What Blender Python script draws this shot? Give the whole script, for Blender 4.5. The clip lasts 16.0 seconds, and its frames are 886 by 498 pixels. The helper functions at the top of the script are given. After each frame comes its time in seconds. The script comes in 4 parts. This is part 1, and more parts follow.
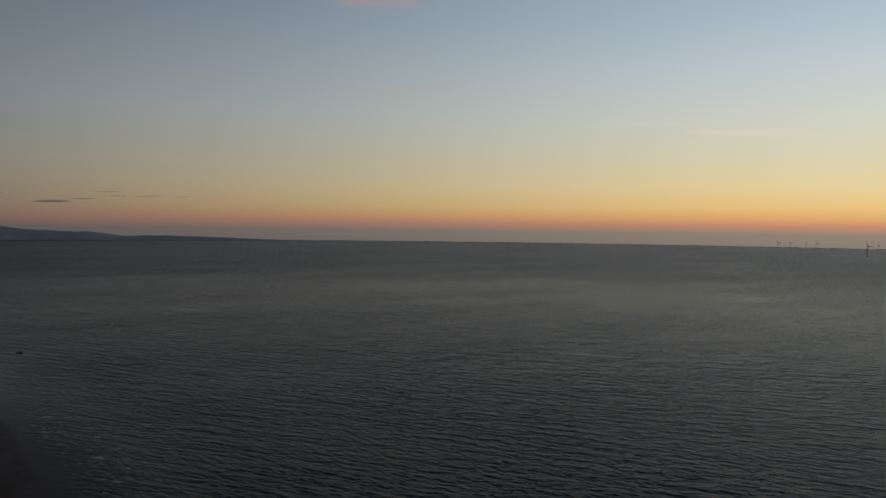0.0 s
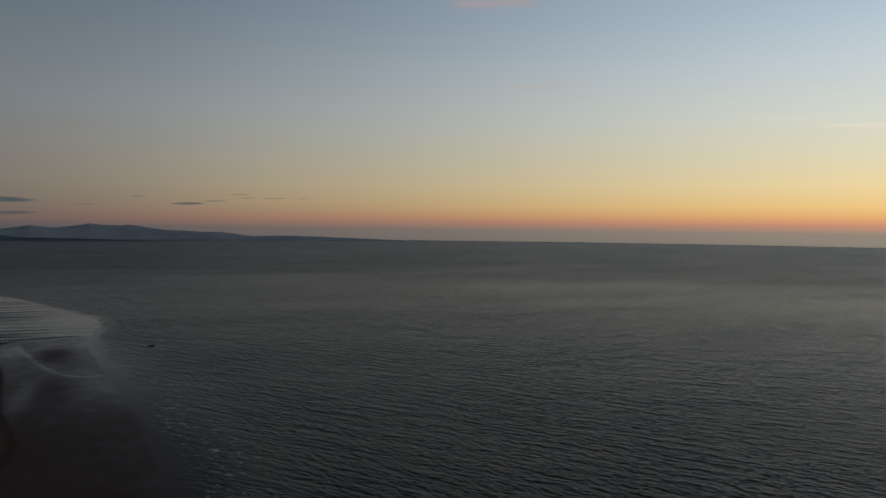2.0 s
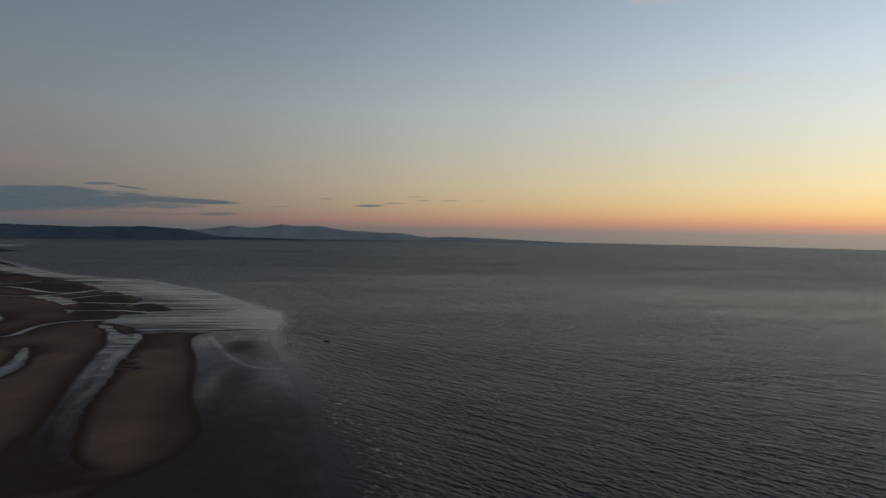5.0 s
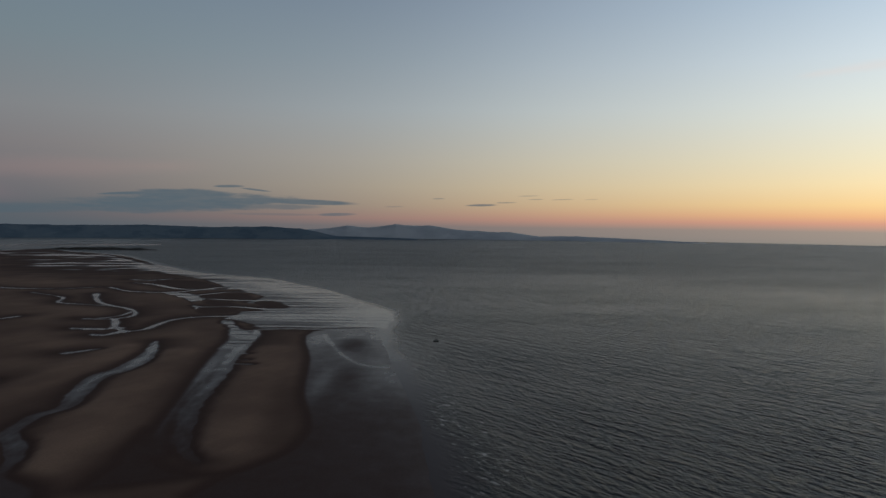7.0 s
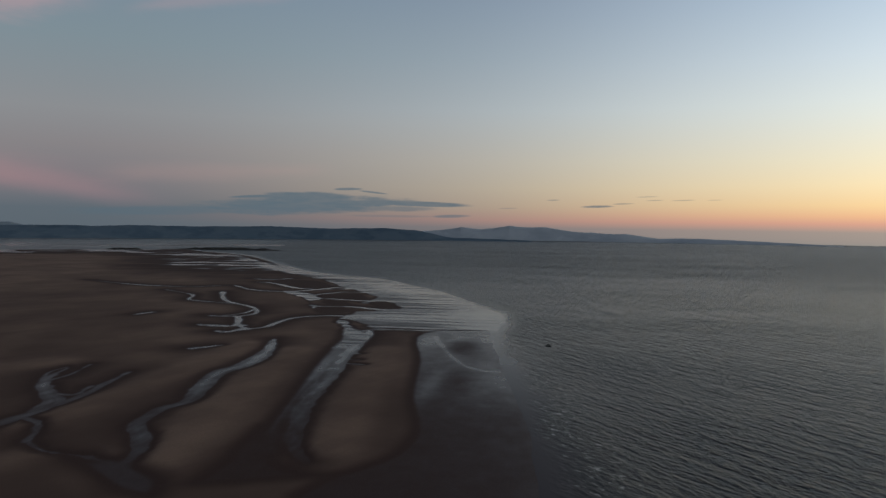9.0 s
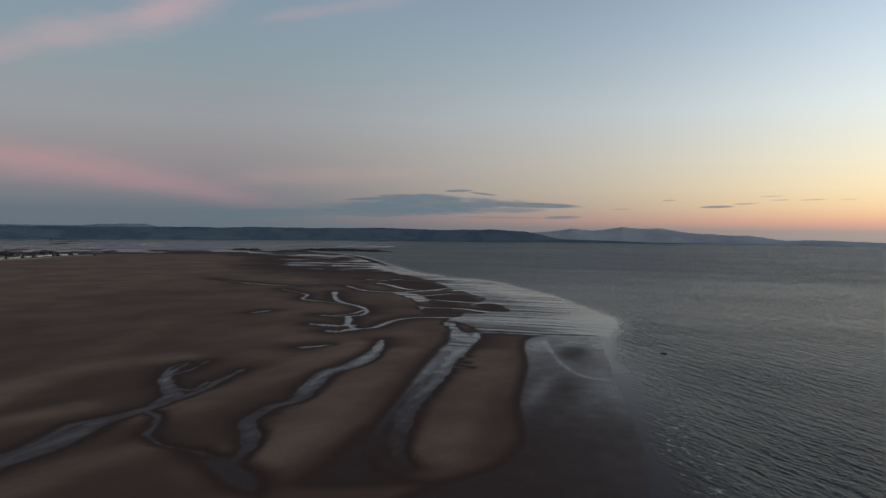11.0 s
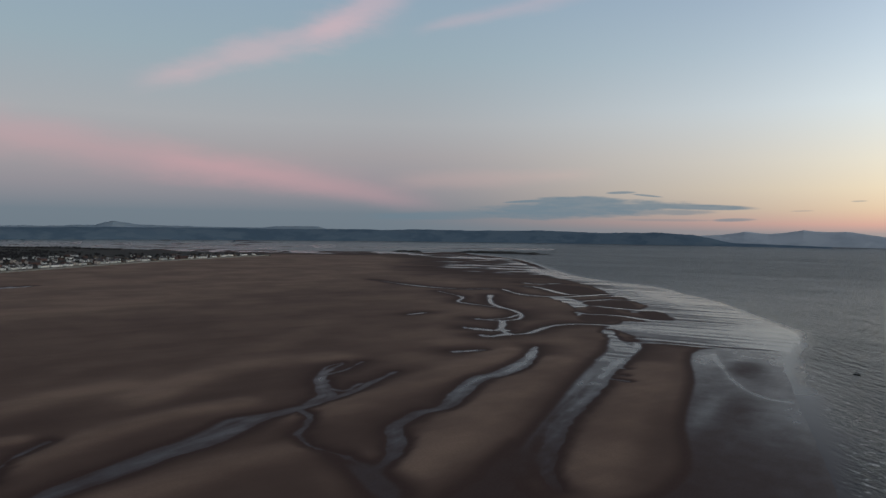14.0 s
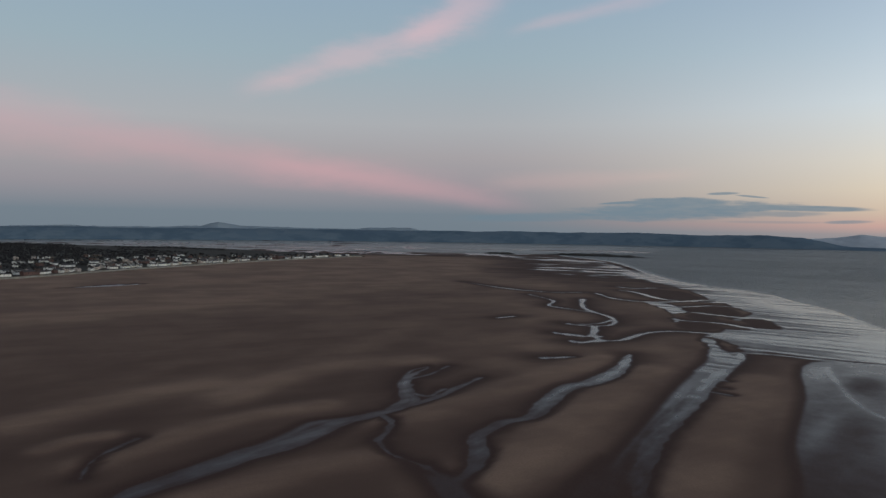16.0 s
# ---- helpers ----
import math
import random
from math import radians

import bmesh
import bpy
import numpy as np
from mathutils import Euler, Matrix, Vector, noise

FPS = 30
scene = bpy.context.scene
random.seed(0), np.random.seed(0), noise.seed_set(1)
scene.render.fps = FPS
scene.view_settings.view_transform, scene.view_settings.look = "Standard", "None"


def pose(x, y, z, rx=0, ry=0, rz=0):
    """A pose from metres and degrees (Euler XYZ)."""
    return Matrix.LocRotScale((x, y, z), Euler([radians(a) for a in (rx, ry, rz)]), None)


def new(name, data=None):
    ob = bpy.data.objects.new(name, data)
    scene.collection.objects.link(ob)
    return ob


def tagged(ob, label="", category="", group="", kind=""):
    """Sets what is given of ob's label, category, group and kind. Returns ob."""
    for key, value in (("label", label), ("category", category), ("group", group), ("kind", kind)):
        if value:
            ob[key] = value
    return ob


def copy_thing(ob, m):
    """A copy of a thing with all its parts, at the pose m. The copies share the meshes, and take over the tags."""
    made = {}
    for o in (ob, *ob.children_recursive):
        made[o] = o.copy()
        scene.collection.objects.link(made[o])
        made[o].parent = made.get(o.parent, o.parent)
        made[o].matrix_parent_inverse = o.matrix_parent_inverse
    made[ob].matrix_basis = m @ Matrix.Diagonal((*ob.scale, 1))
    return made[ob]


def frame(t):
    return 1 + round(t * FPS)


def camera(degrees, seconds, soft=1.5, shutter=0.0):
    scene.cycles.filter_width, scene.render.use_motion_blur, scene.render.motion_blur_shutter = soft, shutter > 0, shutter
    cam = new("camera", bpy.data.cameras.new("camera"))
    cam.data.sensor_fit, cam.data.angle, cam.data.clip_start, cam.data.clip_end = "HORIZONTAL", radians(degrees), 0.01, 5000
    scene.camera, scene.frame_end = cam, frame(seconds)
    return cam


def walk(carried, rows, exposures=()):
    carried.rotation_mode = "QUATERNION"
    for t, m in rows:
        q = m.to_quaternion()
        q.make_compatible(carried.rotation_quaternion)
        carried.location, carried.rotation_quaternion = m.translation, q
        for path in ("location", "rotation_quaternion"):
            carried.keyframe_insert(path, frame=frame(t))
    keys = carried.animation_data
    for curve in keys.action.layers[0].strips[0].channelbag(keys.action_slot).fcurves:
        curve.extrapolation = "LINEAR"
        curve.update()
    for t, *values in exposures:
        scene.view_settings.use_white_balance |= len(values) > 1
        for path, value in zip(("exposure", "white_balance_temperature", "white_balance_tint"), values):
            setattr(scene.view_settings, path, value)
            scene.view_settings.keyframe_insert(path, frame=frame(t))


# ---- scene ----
cam = camera(62.98, 16.0, soft=1.45)
# seconds, x, y, z, yaw, pitch, roll of the drone's camera, metres and degrees
ROWS = [
    (0.0, -16.52, -25.17, 100.00, -31.44, -1.74, 0.70),
    (0.5, -14.69, -23.83, 100.00, -29.03, -1.75, 0.74),
    (1.0, -12.97, -22.42, 100.00, -26.96, -1.74, 0.70),
    (1.5, -11.35, -20.94, 100.00, -24.66, -1.79, 0.68),
    (2.0, -9.82, -19.39, 100.00, -22.41, -1.81, 0.65),
    (2.5, -8.39, -17.76, 100.00, -20.09, -1.82, 0.69),
    (3.0, -7.07, -16.07, 100.00, -17.89, -1.85, 0.68),
    (3.5, -5.84, -14.31, 100.00, -15.64, -1.87, 0.70),
    (4.0, -4.71, -12.47, 100.00, -13.37, -1.85, 0.85),
    (6.5, -0.54, -2.25, 100.00, -2.19, -1.95, 0.80),
    (7.0, 0.00, 0.00, 100.00, 0.00, -2.02, 0.73),
    (7.5, 0.44, 2.33, 100.00, 2.21, -2.02, 0.72),
    (8.0, 0.78, 4.72, 100.00, 4.45, -2.01, 0.75),
    (8.5, 1.02, 7.19, 100.00, 6.76, -2.00, 0.76),
    (9.0, 1.16, 9.72, 100.00, 9.00, -2.00, 0.74),
    (11.5, 0.40, 23.46, 100.00, 19.82, -2.00, 0.64),
    (12.0, -0.05, 26.42, 100.00, 21.94, -2.01, 0.67),
    (12.5, -0.60, 29.44, 100.00, 24.08, -1.99, 0.68),
    (13.0, -1.25, 32.54, 100.00, 26.14, -1.97, 0.66),
    (13.5, -2.00, 35.71, 100.00, 28.20, -1.94, 0.67),
    (14.0, -2.84, 38.95, 100.00, 30.25, -1.92, 0.67),
    (14.5, -3.78, 42.26, 100.00, 32.30, -1.90, 0.67),
    (15.0, -4.83, 45.64, 100.00, 34.16, -1.86, 0.64),
    (15.5, -5.97, 49.09, 100.00, 36.01, -1.85, 0.58),
    (16.0, -7.21, 52.61, 100.00, 37.58, -1.88, 0.79),
]
EXPOSURE = [(0.0, -1.14), (4.0, -0.67), (7.0, -0.30), (9.0, -0.03), (12.5, 0.42), (16.0, 0.62)]
walk(cam, [(t, pose(x, y, z, 90 + pitch, 0, yaw) @ pose(0, 0, 0, 0, 0, roll)) for t, x, y, z, yaw, pitch, roll in ROWS], EXPOSURE)

HORIZON = 4940.0            # radius of the sheet of ground and water
DIP = 1.16                  # degrees from level down to the sheet's edge


# ---- node helpers ----
def lin(c, stops=0.0):
    out = []
    for v in c:
        v = v / 255.0
        out.append((v / 12.92 if v <= 0.04045 else ((v + 0.055) / 1.055) ** 2.4) * 2.0 ** stops)
    return (*out, 1.0)


class Tree:
    """Short ways to add nodes to a material's or the world's tree."""

    def __init__(self, tree):
        self.t = tree
        self.t.nodes.clear()

    def node(self, kind, **values):
        n = self.t.nodes.new(kind)
        for k, v in values.items():
            setattr(n, k, v)
        return n

    def put(self, socket, value):
        if isinstance(value, bpy.types.NodeSocket):
            self.t.links.new(value, socket)
        else:
            socket.default_value = value

    def math(self, op, a, b=0.0, c=0.0, clamp=False):
        n = self.node("ShaderNodeMath", operation=op, use_clamp=clamp)
        for s, v in zip(n.inputs, (a, b, c)):
            self.put(s, v)
        return n.outputs[0]

    def step(self, v, lo, hi, out0=0.0, out1=1.0, smooth=True):
        n = self.node("ShaderNodeMapRange", interpolation_type="SMOOTHSTEP" if smooth else "LINEAR")
        for s, x in zip(n.inputs, (v, lo, hi, out0, out1)):
            self.put(s, x)
        return n.outputs[0]

    def mix(self, fac, a, b, blend="MIX"):
        n = self.node("ShaderNodeMix", data_type="RGBA", blend_type=blend)
        self.put(n.inputs[0], fac), self.put(n.inputs[6], a), self.put(n.inputs[7], b)
        return n.outputs[2]

    def ramp(self, fac, stops):
        n = self.node("ShaderNodeValToRGB")
        e = n.color_ramp.elements
        while len(e) < len(stops):
            e.new(0.5)
        for el, (p, c) in zip(e, stops):
            el.position, el.color = p, c
        self.put(n.inputs[0], fac)
        return n.outputs[0]

    def noise(self, vec, scale, detail=3.0, rough=0.5, distort=0.0):
        n = self.node("ShaderNodeTexNoise")
        self.put(n.inputs["Vector"], vec)
        n.inputs["Scale"].default_value, n.inputs["Detail"].default_value = scale, detail
        n.inputs["Roughness"].default_value, n.inputs["Distortion"].default_value = rough, distort
        return n.outputs["Fac"]

    def xyz(self, x, y, z=0.0):
        n = self.node("ShaderNodeCombineXYZ")
        for s, v in zip(n.inputs, (x, y, z)):
            self.put(s, v)
        return n.outputs[0]

    def split(self, vec):
        n = self.node("ShaderNodeSeparateXYZ")
        self.put(n.inputs[0], vec)
        return n.outputs

    def turned(self, vec, turn, scale):
        """Turn first, then scale along the turned axes."""
        return self.scaled(self.scaled(vec, (1, 1, 1), turn), scale)

    def scaled(self, vec, scale, turn=0.0):
        n = self.node("ShaderNodeMapping")
        self.put(n.inputs["Vector"], vec)
        n.inputs["Scale"].default_value, n.inputs["Rotation"].default_value = scale, (0, 0, turn)
        return n.outputs[0]


# ---- dusk sky ----
def make_sky():
    world = bpy.data.worlds.new("dusk_sky")
    scene.world = world
    world.use_nodes = True
    T = Tree(world.node_tree)
    way = T.node("ShaderNodeTexCoord").outputs["Generated"]
    x, y, z = T.split(way)
    deg = 180.0 / math.pi
    el = T.math("MULTIPLY", T.math("ARCSINE", z), deg)
    up = T.math("MAXIMUM", T.math("ADD", el, DIP), 0.0)
    # bearing to the left of +y, and the angle from the sunset's bearing
    az = T.math("MULTIPLY", T.math("ARCTAN2", T.math("MULTIPLY", x, -1.0), y), deg)
    flat = T.math("SQRT", T.math("MAXIMUM", T.math("SUBTRACT", 1.0, T.math("MULTIPLY", z, z)), 1e-4))
    s = radians(-75.0)
    dot = T.math("ADD", T.math("MULTIPLY", x, -math.sin(s)), T.math("MULTIPLY", y, math.cos(s)))
    away = T.math("MULTIPLY", T.math("ARCCOSINE", T.math("DIVIDE", dot, flat, clamp=False)), deg)
    pos = T.math("POWER", T.math("DIVIDE", up, 90.0), 0.5)

    def band(rows, stops):
        return T.ramp(pos, [((e / 90.0) ** 0.5, lin(c, stops)) for e, c in rows])

    warm = band([(0, (134, 127, 116)), (0.9, (148, 134, 120)), (1.5, (200, 143, 114)), (2.0, (230, 170, 110)), (2.8, (241, 200, 128)), (4.3, (238, 214, 160)), (6, (227, 216, 179)),
                 (9, (214, 216, 202)), (13, (197, 208, 213)), (17, (175, 192, 206)), (28, (150, 159, 168)), (50, (90, 93, 98)), (90, (50, 50, 54))], 1.12)
    mid = band([(0, (126, 126, 128)), (0.9, (146, 134, 132)), (1.5, (190, 151, 138)), (2.5, (196, 174, 152)), (4, (203, 190, 168)), (6, (201, 196, 183)),
                (10, (187, 197, 202)), (14, (165, 179, 191)), (18, (146, 162, 180)), (28, (88, 91, 106)), (50, (57, 56, 65)), (90, (52, 53, 60))], -0.15)
    cool = band([(0, (104, 116, 126)), (2, (110, 122, 132)), (4, (142, 139, 145)), (6.5, (157, 153, 156)), (9, (162, 165, 169)), (14, (147, 165, 175)),
                 (18, (140, 161, 177)), (28, (108, 117, 130)), (50, (72, 73, 81)), (90, (58, 59, 66))], -0.45)
    sky = T.mix(T.step(away, 0.0, 88.0), warm, mid)
    sky = T.mix(T.step(away, 64.0, 112.0), sky, cool)

    # clouds, placed by bearing and height in degrees
    def grain(sa, se, detail=4.0, seed=0.0):
        return T.math("SUBTRACT", T.noise(T.xyz(T.math("MULTIPLY", az, sa), T.math("MULTIPLY", el, se), seed), 1.0, detail, 0.6), 0.5)

    def oval(a0, e0, ra, re, rough, g, soft=0.5, tilt=0.0):
        side = T.math("SUBTRACT", az, a0)
        u = T.math("DIVIDE", side, ra)
        v = T.math("DIVIDE", T.math("SUBTRACT", T.math("SUBTRACT", el, e0), T.math("MULTIPLY", side, tilt)), re)
        m = T.math("SUBTRACT", 1.0, T.math("ADD", T.math("MULTIPLY", u, u), T.math("MULTIPLY", v, v)))
        return T.step(T.math("ADD", m, T.math("MULTIPLY", g, rough)), 0.0, soft)

    def streak(a0, e0, a1, e1, w0, w1, rough, g):
        """A tapering band between two places of the sky."""
        la, le = a1 - a0, e1 - e0
        n2 = la * la + le * le
        pa, pe = T.math("SUBTRACT", az, a0), T.math("SUBTRACT", el, e0)
        k = T.math("DIVIDE", T.math("ADD", T.math("MULTIPLY", pa, la), T.math("MULTIPLY", pe, le)), n2)
        off = T.math("DIVIDE", T.math("SUBTRACT", T.math("MULTIPLY", pe, la), T.math("MULTIPLY", pa, le)), math.sqrt(n2))
        w = T.step(k, 0.0, 1.0, w0, w1, smooth=False)
        d = T.math("ADD", T.math("ABSOLUTE", T.math("DIVIDE", off, w)), T.math("MULTIPLY", g, rough))
        body = T.step(d, -0.15, 1.35, 1.0, 0.0)
        ends = T.math("MULTIPLY", T.step(k, -0.15, 0.2), T.step(k, 1.0, 1.5, 1.0, 0.0))
        return T.math("MULTIPLY", body, ends)

    fine, wisp = grain(0.35, 1.6), grain(0.16, 0.5, 5.0, 3.0)
    bank = grain(0.33, 2.6, 6.0, 7.0)
    rose = lin((214, 168, 170), -0.15)
    sky = T.mix(T.math("MULTIPLY", streak(52.5, 10.1, 39.0, 14.9, 0.9, 1.6, 2.1, wisp), 0.28), sky, rose)
    sky = T.mix(T.math("MULTIPLY", streak(41.0, 14.0, 34.0, 17.6, 1.3, 1.5, 1.9, wisp), 0.2), sky, rose)
    sky = T.mix(T.math("MULTIPLY", streak(32.0, 15.0, 22.0, 17.1, 0.5, 0.8, 2.0, wisp), 0.17), sky, rose)
    sky = T.mix(T.math("MULTIPLY", streak(80.0, 8.0, 47.0, 4.2, 2.6, 1.5, 1.1, wisp), 0.27), sky, lin((204, 150, 157), -0.3))
    sky = T.mix(T.math("MULTIPLY", streak(52.0, 4.7, 36.0, 2.3, 1.5, 0.9, 1.2, wisp), 0.2), sky, lin((206, 154, 158), -0.25))
    sky = T.mix(T.math("MULTIPLY", streak(34.0, 3.4, 22.0, 3.9, 0.9, 0.7, 1.3, wisp), 0.1), sky, lin((222, 170, 160), -0.1))
    sky = T.mix(T.math("MULTIPLY", streak(-50.0, 7.3, -56.5, 7.0, 0.18, 0.28, 1.7, wisp), 0.34), sky, lin((250, 232, 214), 0.9))
    sky = T.mix(T.math("MULTIPLY", streak(-44.0, 8.2, -49.0, 7.9, 0.25, 0.25, 1.7, wisp), 0.16), sky, lin((246, 228, 210), 0.8))
    sky = T.mix(T.math("MULTIPLY", streak(-23.0, 16.9, -28.0, 17.0, 0.4, 0.5, 1.6, wisp), 0.5), sky, lin((205, 180, 175), 0.5))
    sky = T.mix(T.math("MULTIPLY", streak(-26.0, 10.6, -31.5, 11.0, 0.3, 0.4, 1.6, wisp), 0.25), sky, lin((225, 205, 195), 0.4))
    # the bank over the hills: soft below, crisp along its top, with a tail to one side
    grey = lin((97, 117, 130), -0.28)
    cloud = oval(19.8, 1.35, 9.4, 0.86, 1.6, bank, 0.75, -0.035)
    cloud = T.math("MAXIMUM", cloud, oval(19.4, 1.95, 4.4, 0.44, 1.3, bank, 0.55, 0.0))
    cloud = T.math("MAXIMUM", cloud, oval(23.6, 1.92, 2.2, 0.11, 0.9, fine, 0.6, -0.06))
    cloud = T.math("MAXIMUM", cloud, oval(11.4, 1.55, 5.3, 0.25, 0.7, fine, 0.6, 0.02))
    cloud = T.math("MAXIMUM", cloud, T.math("MULTIPLY", oval(13.0, 1.15, 4.0, 0.3, 1.4, fine, 0.9), 0.7))
    cloud = T.math("MAXIMUM", cloud, T.math("MULTIPLY", oval(30.5, 0.74, 7.5, 0.45, 1.1, bank, 0.9, -0.03), 0.72))
    cloud = T.math("MAXIMUM", cloud, T.math("MULTIPLY", oval(16.5, 2.62, 1.3, 0.12, 1.0, fine, 0.7, -0.03), 0.95))
    cloud = T.math("MAXIMUM", cloud, T.math("MULTIPLY", oval(14.6, 2.4, 1.3, 0.09, 1.0, fine, 0.7, 0.1), 0.9))
    cloud = T.math("MAXIMUM", cloud, T.math("MULTIPLY", oval(8.4, 0.60, 1.8, 0.15, 0.9, fine, 0.8, -0.03), 0.75))
    cloud = T.math("MAXIMUM", cloud, T.math("MULTIPLY", oval(13.0, 0.55, 4.2, 0.12, 1.4, fine, 0.9), 0.35))
    for a, e, ra, re, k in ((-2.9, 1.47, 1.5, 0.10, 0.85), (-5.0, 1.70, 1.0, 0.06, 0.6), (-6.7, 2.24, 1.0, 0.05, 0.45), (-7.2, 1.97, 0.8, 0.05, 0.5),
                            (-9.3, 1.98, 1.0, 0.05, 0.5), (0.4, 1.95, 0.6, 0.06, 0.5), (3.9, 1.27, 0.9, 0.06, 0.35), (-11.5, 2.0, 0.6, 0.04, 0.35)):
        cloud = T.math("MAXIMUM", cloud, T.math("MULTIPLY", oval(a, e, ra, re, 1.7, fine, 0.8, -0.03), k))
    tone = T.math("MULTIPLY_ADD", grain(0.5, 3.2, 4.0, 11.0), 0.5, 0.8, clamp=True)
    sky = T.mix(T.math("MULTIPLY", cloud, tone), sky, grey)
    bg = T.node("ShaderNodeBackground")
    T.put(bg.inputs["Color"], sky)
    bg.inputs["Strength"].default_value = 1.0
    T.put(T.node("ShaderNodeOutputWorld").inputs["Surface"], bg.outputs[0])


make_sky()


# ---- materials ----
def material(name):
    m = bpy.data.materials.new(name)
    m.use_nodes = True
    T = Tree(m.node_tree)
    b = T.node("ShaderNodeBsdfPrincipled")
    T.put(T.node("ShaderNodeOutputMaterial").inputs["Surface"], b.outputs[0])
    return m, T, b


def bump(T, b, height, strength, distance):
    n = T.node("ShaderNodeBump")
    T.put(n.inputs["Height"], height)
    T.put(n.inputs["Strength"], strength)
    n.inputs["Distance"].default_value = distance
    T.put(b.inputs["Normal"], n.outputs[0])


DAMP = (0.068, 0.041, 0.035, 1)
FILM = (0.038, 0.027, 0.035, 1)


def make_sand():
    m, T, b = material("tidal_sand")
    p = T.node("ShaderNodeNewGeometry").outputs["Position"]
    z = T.split(p)[2]
    broad = T.noise(T.scaled(p, (1, 1, 0)), 0.011, 4.0, 0.55)
    mid = T.noise(T.scaled(p, (1, 1, 0)), 0.07, 4.0, 0.6)
    fine = T.noise(p, 0.9, 3.0, 0.6)
    ribs = T.node("ShaderNodeAttribute", attribute_name="ribs").outputs["Fac"]
    lace = T.noise(T.scaled(p, (0.7, 0.35, 0)), 0.35, 5.0, 0.65)
    comb = T.noise(T.scaled(p, (0.05, 1.0, 0), 0.06), 0.085, 6.0, 0.62, 0.15)
    rough_bed = T.math("ADD", T.math("MULTIPLY", T.math("SUBTRACT", mid, 0.5), 0.034), T.math("MULTIPLY", T.math("SUBTRACT", lace, 0.5), 0.026))
    level = T.math("ADD", T.math("ADD", z, rough_bed), T.math("MULTIPLY", T.math("MULTIPLY", T.math("SUBTRACT", comb, 0.49), 1.1), ribs))
    dry = T.mix(T.step(broad, 0.35, 0.65), (0.197, 0.130, 0.099, 1), (0.286, 0.192, 0.143, 1))
    dry = T.mix(T.math("MULTIPLY", T.step(T.noise(T.turned(p, radians(22), (1.0, 0.22, 0)), 0.035, 5.0, 0.6), 0.4, 0.68), 0.38), dry, (0.130, 0.083, 0.068, 1))
    col = T.mix(T.step(level, 0.18, 0.96), DAMP, dry)
    col = T.mix(T.step(level, 0.02, 0.17), FILM, col)
    col = T.mix(T.math("MULTIPLY", T.step(fine, 0.3, 0.75), 0.25), col, (0.112, 0.068, 0.052, 1))
    T.put(b.inputs["Base Color"], col)
    T.put(b.inputs["Roughness"], T.math("ADD", T.step(level, 0.0, 0.17, 0.12, 0.7), T.math("MULTIPLY", mid, 0.08)))
    T.put(b.inputs["Specular IOR Level"], T.step(level, 0.0, 0.18, 0.15, 0.04))
    bump(T, b, T.math("ADD", T.math("MULTIPLY", mid, 0.6), T.math("MULTIPLY", fine, 0.25)), 0.35, 0.35)
    return m


def make_water():
    m, T, b = material("sea_water")
    p = T.node("ShaderNodeNewGeometry").outputs["Position"]
    chop = T.node("ShaderNodeAttribute", attribute_name="chop").outputs["Fac"]
    gust = T.noise(T.scaled(p, (0.55, 1.5, 0), 0.25), 0.0035, 3.0, 0.6)
    # inshore the sea thins out to the same film that lies on the sand
    thin = T.step(chop, 0.0, 0.45)
    deep = T.mix(T.step(gust, 0.3, 0.7), (0.009, 0.012, 0.017, 1), (0.013, 0.017, 0.023, 1))
    # flecks of broken water where the waves begin to feel the bottom
    fleck = T.step(T.noise(T.turned(p, radians(40), (0.5, 1.0, 0)), 0.33, 4.0, 0.7), 0.57, 0.66)
    surf = T.math("MULTIPLY", T.step(chop, 0.08, 0.35), T.step(chop, 0.45, 0.85, 1.0, 0.0))
    sea = T.mix(thin, FILM, deep)
    T.put(b.inputs["Base Color"], T.mix(T.math("MULTIPLY", T.math("MULTIPLY", fleck, surf), 0.8), sea, (0.42, 0.42, 0.44, 1)))
    open_water = T.math("ADD", T.step(chop, 1.0, 1.25, 0.29, 0.375), T.step(gust, 0.25, 0.75, 0.0, 0.05))
    # the film is stiller round the spit than off the damp flat
    still = T.step(T.split(p)[1], 300.0, 600.0)
    inshore = T.step(chop, 0.0, 0.7, 1.0, 0.0)
    T.put(b.inputs["Roughness"], T.math("ADD", T.math("MULTIPLY", inshore, T.step(still, 0.0, 1.0, 0.12, -0.08, smooth=False)), open_water))
    shallow = T.step(still, 0.0, 1.0, 1.19, 1.235, smooth=False)
    T.put(b.inputs["IOR"], T.step(chop, 0.2, 1.0, shallow, 1.33))
    long = T.noise(T.turned(p, radians(48), (0.2, 1.0, 0)), 0.42, 3.0, 0.6, 0.4)
    short = T.noise(T.turned(p, radians(43), (0.35, 1.0, 0)), 1.0, 4.0, 0.65)
    wide = T.noise(T.turned(p, radians(42), (0.16, 1.0, 0)), 0.09, 3.0, 0.55, 0.3)
    h = T.math("ADD", T.math("MULTIPLY", long, 1.0), T.math("MULTIPLY", short, 0.7))
    h = T.math("ADD", h, T.math("MULTIPLY", wide, 1.7))
    power = T.math("MULTIPLY", chop, T.step(gust, 0.3, 0.7, 0.7, 1.0))
    bump(T, b, h, T.math("ADD", T.math("MULTIPLY", power, 0.9), 0.01), 1.5)
    return m


